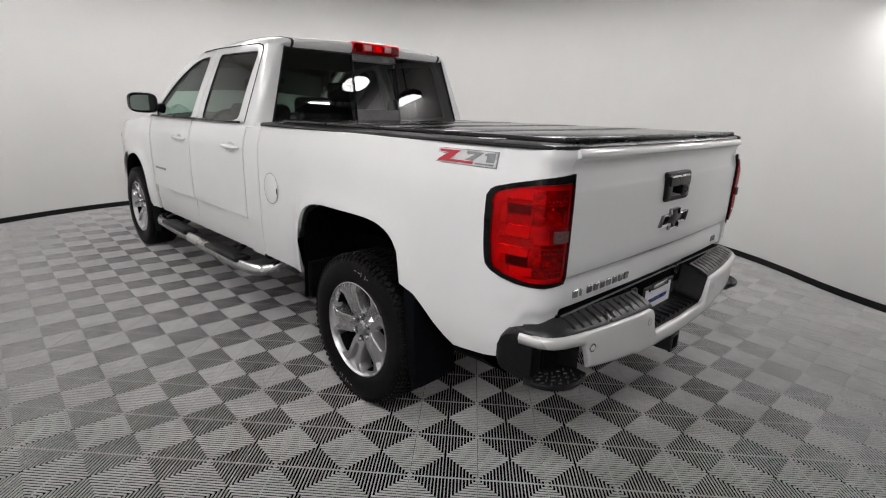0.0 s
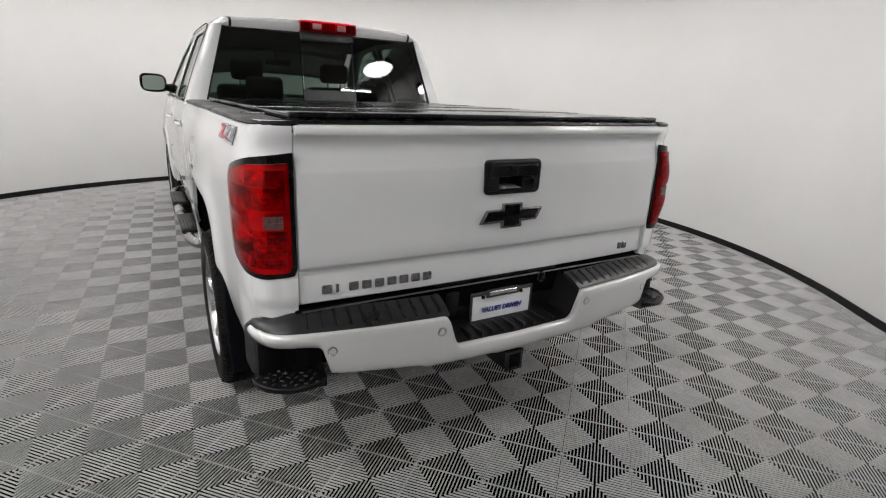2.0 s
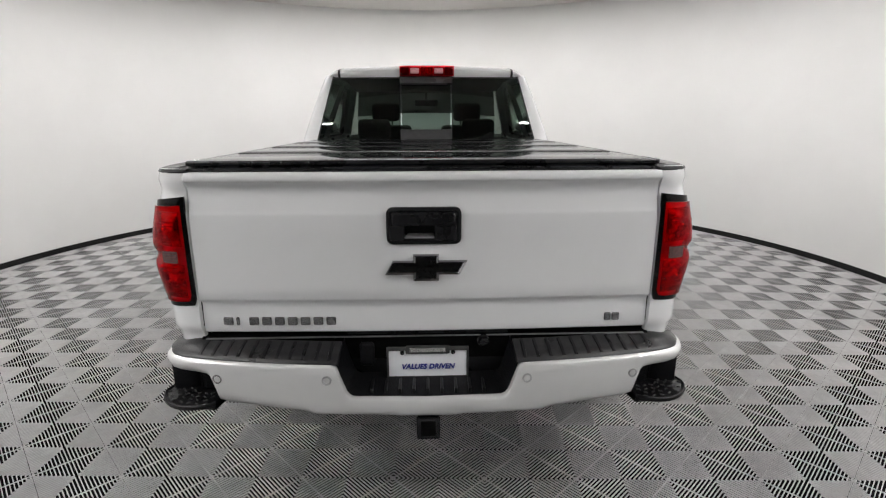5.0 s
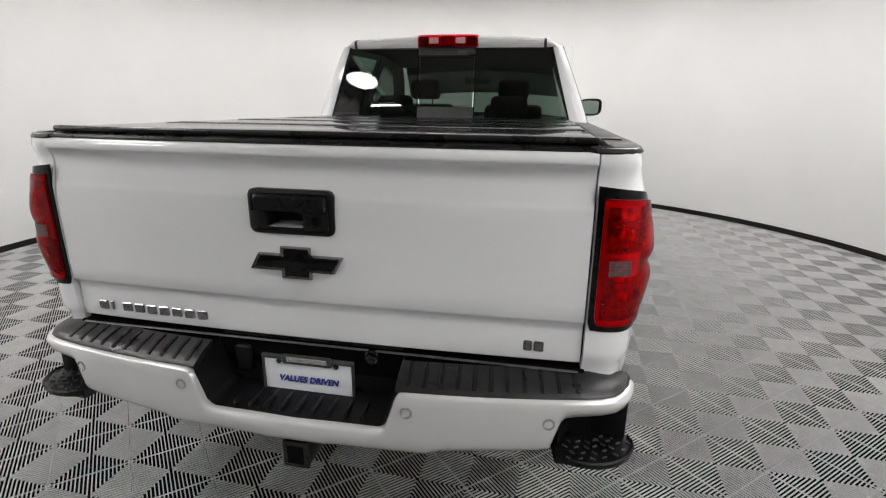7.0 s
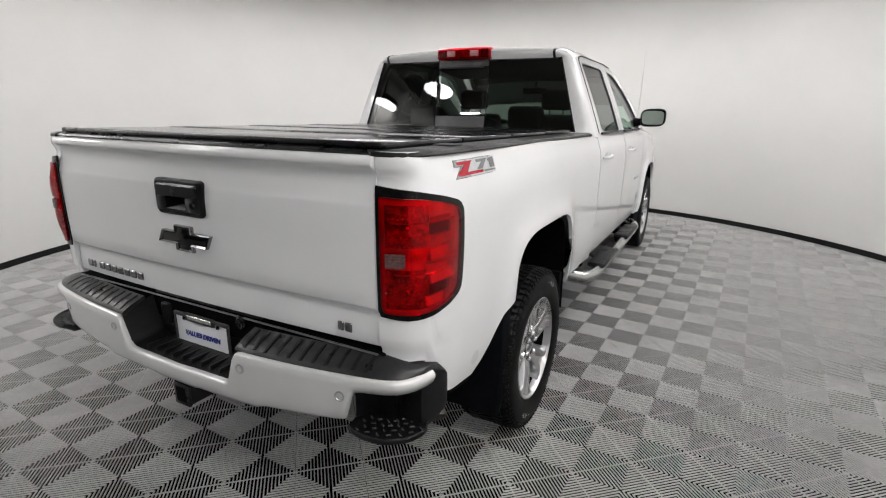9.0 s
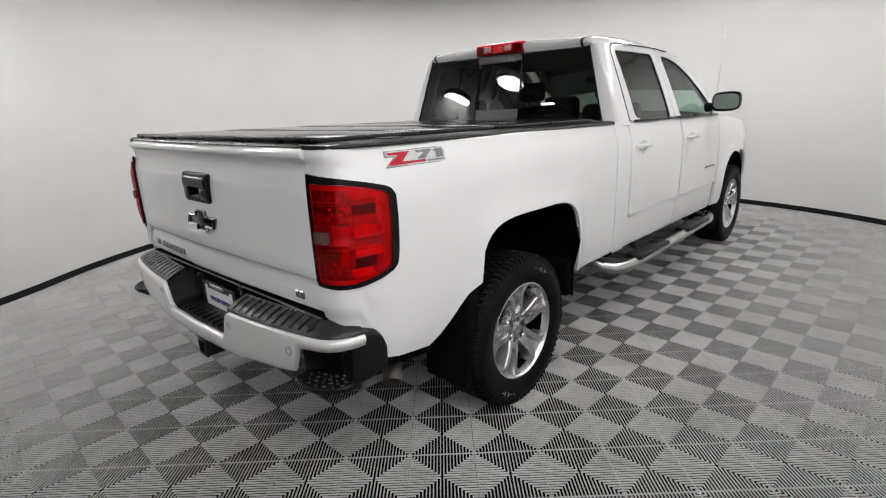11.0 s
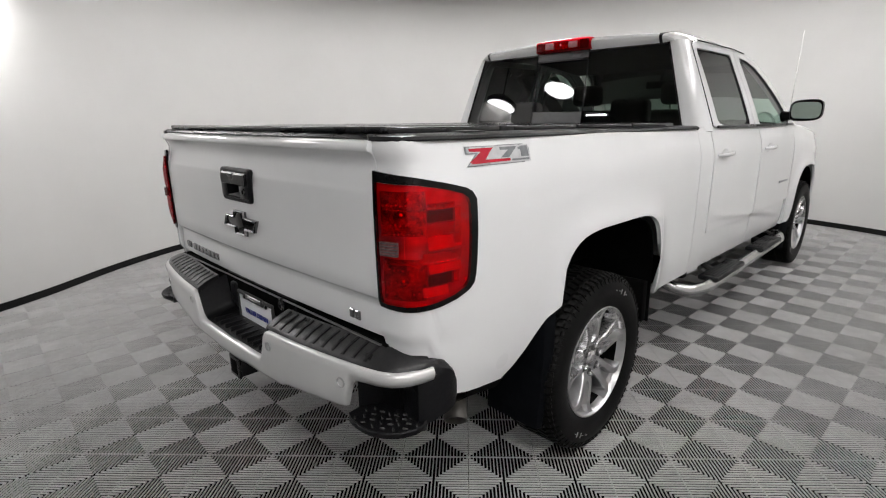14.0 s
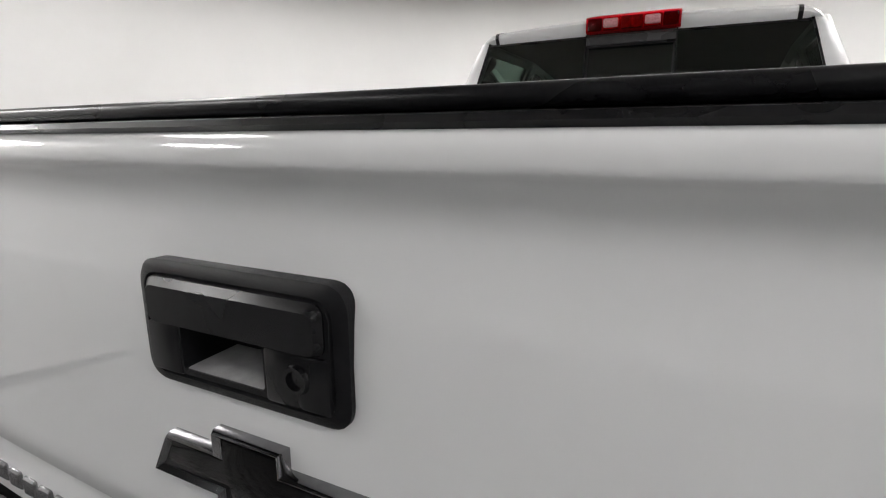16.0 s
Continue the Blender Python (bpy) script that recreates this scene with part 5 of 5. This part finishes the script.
lathe(bm, [(0.0, 0.040), (0.15, 0.043), (0.15, 0.038), (0.03, 0.036), (0.03, 0.001)], 24, "z")
bm.transform(Matrix.Translation((0.82, 0.38, 0.52)) @ Vector((0.52, -0.52, -0.62)).to_track_quat("Z", "Y").to_matrix().to_4x4())
part("exhaust_tip", bm, DULL_STEEL, truck, "steel exhaust tip behind the rear wheel")

# ---- side steps
for sx in (-1, 1):
    bm = bmesh.new()
    tube(bm, [(sx * 0.84, 2.22, 0.50), (sx * 0.90, 2.235, 0.47), (sx * 0.97, 2.27, 0.45), (sx * 0.995, 2.33, 0.445), (sx * 1.02, 2.42, 0.445), (sx * 1.025, 2.6, 0.445), (sx * 1.025, 3.3, 0.455), (sx * 1.025, 4.0, 0.465), (sx * 1.02, 4.22, 0.466), (sx * 0.995, 4.32, 0.468), (sx * 0.96, 4.39, 0.475), (sx * 0.86, 4.42, 0.50)], 0.038, 16)
    step = part("side_step", bm, STEEL, truck, "polished tubular side step with black tread pads")
    for y0 in (2.52, 3.52):
        bm = bmesh.new()
        box(bm, -0.062, 0.062, 0, 0.56, 0.010, 0.044, 0.012, 3)
        bm.transform(Matrix.Translation((sx * 1.005, y0, 0.452 + 0.012 * (y0 - 2.5))))
        part("tread_pad", bm, BLACK_PLASTIC, step)
        bm = bmesh.new()
        for k in range(5):
            box(bm, sx * 1.005 - 0.045 + 0.02 * k, sx * 1.005 - 0.037 + 0.02 * k, y0 + 0.04, y0 + 0.52, 0.496 + 0.012 * (y0 - 2.5), 0.500 + 0.012 * (y0 - 2.5))
        part("tread_ribs", bm, BLACK_TRIM, step)
    for y in (2.75, 3.9):
        bm = bmesh.new()
        tube(bm, [(sx * 0.80, y, 0.56), (sx * 0.92, y, 0.50), (sx * 1.015, y, 0.455)], 0.02, 8)
        part("step_bracket", bm, UNDER, step)

# ---- wheels
R_TYRE, R_RIM, W_TYRE = 0.404, 0.255, 0.262


def tyre_mesh():
    bm = bmesh.new()
    h = W_TYRE / 2
    lathe(bm, [(h - 0.012, R_RIM - 0.004), (h - 0.002, R_RIM + 0.010), (h + 0.006, R_RIM + 0.04), (h + 0.008, R_RIM + 0.075), (h + 0.002, R_TYRE - 0.040), (h - 0.010, R_TYRE - 0.022), (h - 0.025, R_TYRE - 0.012), (0.0, R_TYRE - 0.010), (-h + 0.025, R_TYRE - 0.012), (-h, R_TYRE - 0.04), (-h - 0.008, R_RIM + 0.075), (-h, R_RIM + 0.01), (-h + 0.012, R_RIM - 0.004)], 72, "x")
    rnd = random.Random(4)
    n = 72
    for k in range(n):
        t = 2 * math.pi * k / n
        rot = Matrix.Rotation(t, 4, "X")
        for j, (x0, x1, w, sk) in enumerate(((-0.128, -0.088, 0.021, 0.25), (-0.081, -0.034, 0.022, -0.3), (-0.027, 0.027, 0.022, 0.25), (0.034, 0.081, 0.022, -0.3), (0.088, 0.130, 0.021, 0.25))):
            ph = 0.5 * (j % 2)
            xm = (x0 + x1) / 2
            edge = abs(xm) > 0.09
            dz = -0.012 if edge else 0.0
            m = Matrix.Rotation(2 * math.pi * ph / n, 4, "X") @ rot @ Matrix.Translation((xm, 0, R_TYRE - 0.008 + dz / 2)) @ Matrix.Rotation(sk, 4, "Z") @ (Matrix.Rotation(math.copysign(0.42, xm), 4, "Y") if edge else Matrix.Identity(4))
            l = (x1 - x0) / 2
            vs = [bm.verts.new(m @ Vector(p)) for p in ((-l, -w / 2, -0.006), (l, -w / 2, -0.006), (l, w / 2, -0.006), (-l, w / 2, -0.006), (-l, -w / 2 + 0.002, 0.006), (l, -w / 2 + 0.002, 0.006), (l, w / 2 - 0.002, 0.006), (-l, w / 2 - 0.002, 0.006))]
            for f in ((4, 5, 6, 7), (0, 1, 5, 4), (1, 2, 6, 5), (2, 3, 7, 6), (3, 0, 4, 7)):
                bm.faces.new([vs[q] for q in f])
        # shoulder lugs on the side wall
        for sgn in (1, -1):
            m = rot @ Matrix.Translation((sgn * (W_TYRE / 2 - 0.002), 0, R_TYRE - 0.030))
            w = 0.016 if k % 2 else 0.022
            vs = [bm.verts.new(m @ Vector(p)) for p in ((0, -w / 2, -0.014), (0, w / 2, -0.014), (-sgn * 0.016, w / 2, 0.020), (-sgn * 0.016, -w / 2, 0.020), (sgn * 0.006, -w / 2, -0.008), (sgn * 0.006, w / 2, -0.008), (-sgn * 0.008, w / 2, 0.022), (-sgn * 0.008, -w / 2, 0.022))]
            for f in ((4, 5, 6, 7), (0, 1, 5, 4), (1, 2, 6, 5), (2, 3, 7, 6), (3, 0, 4, 7)):
                bm.faces.new([vs[q] for q in f])
    return bm


def rim_mesh():
    """Barrel, outer lip and five broad spokes, each with a groove and split at the rim."""
    bm = bmesh.new()
    lathe(bm, [(0.118, R_RIM - 0.004), (0.126, R_RIM), (0.128, R_RIM - 0.006), (0.120, R_RIM - 0.012), (0.104, R_RIM - 0.018), (0.09, R_RIM - 0.021)], 60, "x")
    # hub dish
    lathe(bm, [(0.06, 0.098), (0.082, 0.088), (0.088, 0.070), (0.086, 0.040), (0.092, 0.034), (0.096, 0.028), (0.097, 0.001)], 40, "x")
    n = 5
    for k in range(n):
        t = 2 * math.pi * k / n + 0.31
        rot = Matrix.Rotation(t, 4, "X")
        # rows run from the hub to the rim; the spoke is a ridge each side of a groove
        prof = [(0.062, 0.040, 0.088, 0.004, 0.0875), (0.098, 0.047, 0.100, 0.005, 0.097), (0.112, 0.046, 0.103, 0.013, 0.080), (0.150, 0.050, 0.109, 0.015, 0.079), (0.190, 0.056, 0.114, 0.019, 0.083), (0.206, 0.066, 0.116, 0.025, 0.088), (0.220, 0.086, 0.117, 0.036, 0.091), (0.232, 0.116, 0.117, 0.046, 0.098), (R_RIM - 0.012, 0.140, 0.115, 0.056, 0.110)]
        rows = []
        for r, w, h, g, gh in prof:
            w2 = w - 0.004
            wb = w + 0.012
            yy = [(-wb, 0.045), (-w, h - 0.006), (-w2, h), (-g - 0.006, h), (-g + 0.001, gh), (g - 0.001, gh), (g + 0.006, h), (w2, h), (w, h - 0.006), (wb, 0.045)]
            row = []
            for u, x in yy:
                rr = math.sqrt(max(r * r - (u * 0.55) ** 2, 0.0001)) if r > 0.2 else r
                row.append(rot @ Vector((x, u, rr)))
            rows.append(row)
        grid(bm, rows)
    return bm


TRIM_PALE = simple("pale_rubber_mark", (0.22, 0.22, 0.22), (0.40, 0.40, 0.39), 0.5, 60.0)
rim_bm = rim_mesh()
rim_me = bpy.data.meshes.new("wheel")
bmesh.ops.recalc_face_normals(rim_bm, faces=rim_bm.faces)
rim_bm.to_mesh(rim_me)
rim_bm.free()
rim_me.materials.append(ALLOY)
rim_me.shade_smooth()
rim_me.set_sharp_from_angle(angle=radians(18))
tyre_bm = tyre_mesh()
tyre_me = bpy.data.meshes.new("tyre")
bmesh.ops.recalc_face_normals(tyre_bm, faces=tyre_bm.faces)
tyre_bm.to_mesh(tyre_me)
tyre_bm.free()
tyre_me.materials.append(TYRE)
tyre_me.shade_smooth()
tyre_me.set_sharp_from_angle(angle=radians(30))
mark_meshes = []
for mid in (1.0, 179.0):
    mark_bm = bmesh.new()
    for k in range(7):
        a = radians(mid - 9 + 3.0 * k)
        if k in (2, 5):
            continue
        m = Matrix.Rotation(a, 4, "X") @ Matrix.Translation((W_TYRE / 2 + 0.0075, 0.330, 0))
        w, h = (0.0016, 0.011) if k % 2 else (0.007, 0.0016)
        vs = [mark_bm.verts.new(m @ Vector(p)) for p in ((0, -h, -w), (0, h, -w), (0, h, w), (0, -h, w), (0.003, -h, -w), (0.003, h, -w), (0.003, h, w), (0.003, -h, w))]
        for f in ((4, 5, 6, 7), (0, 1, 5, 4), (1, 2, 6, 5), (2, 3, 7, 6), (3, 0, 4, 7)):
            mark_bm.faces.new([vs[q] for q in f])
    mark_me = bpy.data.meshes.new("sidewall_mark")
    mark_bm.to_mesh(mark_me)
    mark_bm.free()
    mark_me.materials.append(TRIM_PALE)
    mark_meshes.append(mark_me)
nut_bm = bmesh.new()
lathe(nut_bm, [(0.076, 0.0125), (0.100, 0.0125), (0.106, 0.009), (0.106, 0.001)], 6, "x")
nut_me = bpy.data.meshes.new("lug_nut")
nut_bm.to_mesh(nut_me)
nut_bm.free()
nut_me.materials.append(ALLOY)
cup_bm = bmesh.new()
lathe(cup_bm, [(0.0885, 0.022), (0.0895, 0.019), (0.0885, 0.001)], 18, "x")
cup_me = bpy.data.meshes.new("nut_pocket")
cup_bm.to_mesh(cup_me)
cup_bm.free()
cup_me.materials.append(TRIM_GREY)
barrel_bm = bmesh.new()
lathe(barrel_bm, [(0.091, R_RIM - 0.020), (0.06, R_RIM - 0.026), (-0.11, R_RIM - 0.03), (-0.11, R_RIM - 0.01)], 48, "x")
barrel_me = bpy.data.meshes.new("barrel")
barrel_bm.to_mesh(barrel_me)
barrel_bm.free()
barrel_me.materials.append(LINER)
disc_bm = bmesh.new()
lathe(disc_bm, [(0.0, 0.05), (0.0, 0.215), (-0.02, 0.215), (-0.02, 0.05)], 40, "x")
disc_me = bpy.data.meshes.new("brake_disc")
disc_bm.to_mesh(disc_me)
disc_bm.free()
disc_me.materials.append(LINER)
for sx in (-1, 1):
    for wy, spin in ((1.088 if sx > 0 else 1.116, 63), (5.0, 47)):
        w = new("wheel", rim_me)
        w.parent = truck
        tagged(w, "silver five-spoke alloy wheel with black all-terrain tyre")
        w.matrix_basis = pose(sx * (0.878 if wy > 3 else 0.908 if sx > 0 else 0.900), wy, R_TYRE - 0.004, spin if sx > 0 else spin + 35, 0, 0) if sx > 0 else pose(sx * (0.878 if wy > 3 else 0.908 if sx > 0 else 0.900), wy, R_TYRE - 0.004, 0, 0, 180) @ pose(0, 0, 0, spin + 14)
        t = new("tyre", tyre_me)
        t.parent = w
        for mark_me in mark_meshes:
            q = new("sidewall_mark", mark_me)
            q.parent = w
        q = new("barrel", barrel_me)
        q.parent = w
        d = new("brake_disc", disc_me)
        d.parent = w
        for k in range(6):
            a = math.pi / 3 * k + 0.2
            for nm, me in (("lug_nut", nut_me), ("nut_pocket", cup_me)):
                q = new(nm, me)
                q.parent = w
                q.location = (0, 0.0635 * math.cos(a), 0.0635 * math.sin(a))

# ---- inside the cab
bm = bmesh.new()
box(bm, -0.88, 0.88, 2.34, 4.55, 0.64, 0.70)
box(bm, -0.90, -0.87, 2.42, 4.5, 0.66, 1.40)
box(bm, 0.87, 0.90, 2.42, 4.5, 0.66, 1.40)
box(bm, -0.88, 0.88, 2.305, 2.33, 0.70, 1.43)
part("cabin_trim", bm, TRIM_GREY, truck)
bm = bmesh.new()
rows = [[(x, 2.34, 1.90), (x, 2.5, 1.925), (x, 3.2, 1.93), (x, 3.75, 1.875)] for x in (-0.72, -0.4, 0, 0.4, 0.72)]
grid(bm, rows)
part("headliner", bm, TRIM_GREY, truck)
bm = bmesh.new()
rows = []
for y, z in ((4.75, 1.38), (4.55, 1.42), (4.35, 1.43), (4.22, 1.40), (4.16, 1.30), (4.20, 1.05), (4.28, 0.80)):
    rows.append([(x, y, z) for x in (-0.86, -0.5, -0.2, 0.2, 0.5, 0.86)])
grid(bm, rows)
part("dashboard", bm, TRIM_GREY, truck)


def seat(name, x0, x1, y, top, head):
    bm = bmesh.new()
    box(bm, x0, x1, y - 0.02, y + 0.50, 0.86, 1.02, 0.05, 3)
    back = pose(0, y, 0.98, 12) @ pose(0, -y, -0.98)
    box(bm, x0, x1, y - 0.06, y + 0.08, 0.98, top, 0.05, 3, back)
    s = part(name, bm, CLOTH, truck, "dark cloth seat with head restraints")
    for hx in head:
        bm = bmesh.new()
        box(bm, hx - 0.13, hx + 0.13, y - 0.17, y - 0.06, top + 0.03, top + 0.20, 0.04, 3)
        part("head_restraint", bm, CLOTH, s)
        bm = bmesh.new()
        for dx in (-0.06, 0.06):
            tube(bm, [(hx + dx, y - 0.11, top - 0.04), (hx + dx, y - 0.115, top + 0.06)], 0.007, 8)
        part("restraint_post", bm, STEEL, s)


seat("rear_bench", -0.70, 0.70, 2.62, 1.40, (-0.42, 0.42))
seat("driver_seat", -0.64, -0.14, 3.48, 1.55, (-0.39,))
seat("passenger_seat", 0.14, 0.64, 3.48, 1.55, (0.39,))
bm = bmesh.new()
m = Matrix.Translation((-0.39, 3.98, 1.30)) @ Matrix.Rotation(radians(-22), 4, "X")
ringp = [m @ Vector((0.19 * math.cos(t), 0, 0.19 * math.sin(t))) for t in [2 * math.pi * k / 32 for k in range(33)]]
tube(bm, ringp, 0.016, 10, caps=False)
for a in (0, math.pi, -math.pi / 2):
    tube(bm, [m @ Vector((0, 0.02, 0)), m @ Vector((0.185 * math.cos(a), 0, 0.185 * math.sin(a)))], 0.018, 8)
tube(bm, [m @ Vector((0, 0.03, 0)), (-0.39, 4.25, 1.20)], 0.04, 10)
part("steering_wheel", bm, TRIM_GREY, truck)
bm = bmesh.new()
box(bm, -0.12, 0.12, 3.90, 3.93, 1.735, 1.80, 0.012, 3)
tube(bm, [(0, 3.93, 1.77), (0, 3.96, 1.84)], 0.012, 8)
part("rear_view_mirror", bm, BLACK_TRIM, truck)

# ---------------------------------------------------------------- ribbed floor tiles
S = 0.209           # half the diagonal of a tile
LAY = radians(-2.4)  # how far the tiles' rows are turned from the truck's axes
NODE = (0.190, 0.007)  # the middle of one tile, in steps of S along the rows
EDGE = S * math.sqrt(2)
RINGS = 10
PITCH = EDGE / 2 / RINGS


def tile_geometry():
    """Concentric square round-topped ribs with an open slot each way through the middle, about the tile's middle, with its edges along x and y."""
    verts, faces = [], []
    slot, arc = 0.0012, [radians(a) for a in (0, 30, 60, 90, 120, 150, 180)]
    for k in range(RINGS):
        mid, half = EDGE / 2 - (0.5 + k) * PITCH, 0.150 * PITCH
        profile = [(mid + half, -0.0068)] + [(mid + half * math.cos(a), half * math.sin(a) - half) for a in arc] + [(mid - half, -0.0068)]
        for sx, sy in ((1, 1), (-1, 1), (-1, -1), (1, -1)):
            base = len(verts)
            for q, z in profile:
                verts += [(sx * q, sy * slot, z), (sx * q, sy * q, z), (sx * slot, sy * q, z)]
            for i in range(len(profile) - 1):
                for j in range(2):
                    p = base + 3 * i + j
                    faces.append((p, p + 1, p + 4, p + 3))
    # thin walls along the slots, which carry the ribs
    h = EDGE / 2
    for u0, u1 in ((-0.0022, -slot), (slot, 0.0022)):
        for along in (0, 1):
            base = len(verts)
            for u, z in ((u0, -0.007), (u0, -0.003), (u1, -0.003), (u1, -0.007)):
                verts += [(-h, u, z), (h, u, z)] if along == 0 else [(u, -h, z), (u, h, z)]
            for c in range(3):
                q = (base + 2 * c, base + 2 * c + 1, base + 2 * c + 3, base + 2 * c + 2)
                faces.append(q if along else q[::-1])
    return verts, faces


TV, TF = tile_geometry()
tile_me = bpy.data.meshes.new("tile")
tile_me.from_pydata(TV, [], TF)
tile_me.materials.append(TILE)
tile_me.shade_smooth()
tile_me.set_sharp_from_angle(angle=radians(40))
floor_ob = bpy.data.objects["floor"]
places = []
for i in range(-40, 41):
    for j in range(-40, 41):
        if (i + j) % 2 == 0:
            u, v = (NODE[0] + i) * S, (NODE[1] + j) * S
            x, y = math.cos(LAY) * u - math.sin(LAY) * v, math.sin(LAY) * u + math.cos(LAY) * v
            inside = math.hypot(x - ROOM.x, y - ROOM.y) < ROOM_R + 0.3
            if inside or (abs(x) < 4.2 and -4.2 < y < 0.5):
                places.append((x, y))
places.sort(key=lambda p: min(math.hypot(p[0] - 1.9, p[1] - 0.6), math.hypot(p[0] + 1.9, p[1] - 0.6), math.hypot(p[0], p[1] + 0.6)))
turn45 = Matrix.Rotation(radians(45) + LAY, 3, "Z")
rest_v, rest_f = [], []
near = [Vector(turn45 @ Vector(v)) for v in TV]
for n_, (x, y) in enumerate(places):
    if n_ < 300:
        o = new("tile", tile_me)
        o.parent = floor_ob
        o.location = (x, y, 0)
        o.rotation_euler = (0, 0, radians(45) + LAY)
    else:
        b = len(rest_v)
        rest_v += [(v.x + x, v.y + y, v.z) for v in near]
        rest_f += [tuple(q + b for q in f) for f in TF]
rest_me = bpy.data.meshes.new("tiles")
rest_me.from_pydata(rest_v, [], rest_f)
rest_me.materials.append(TILE)
rest_me.shade_smooth()
rest_me.set_sharp_from_angle(angle=radians(40))
rest = new("tiles", rest_me)
rest.parent = floor_ob
tagged(rest, kind="stuff")
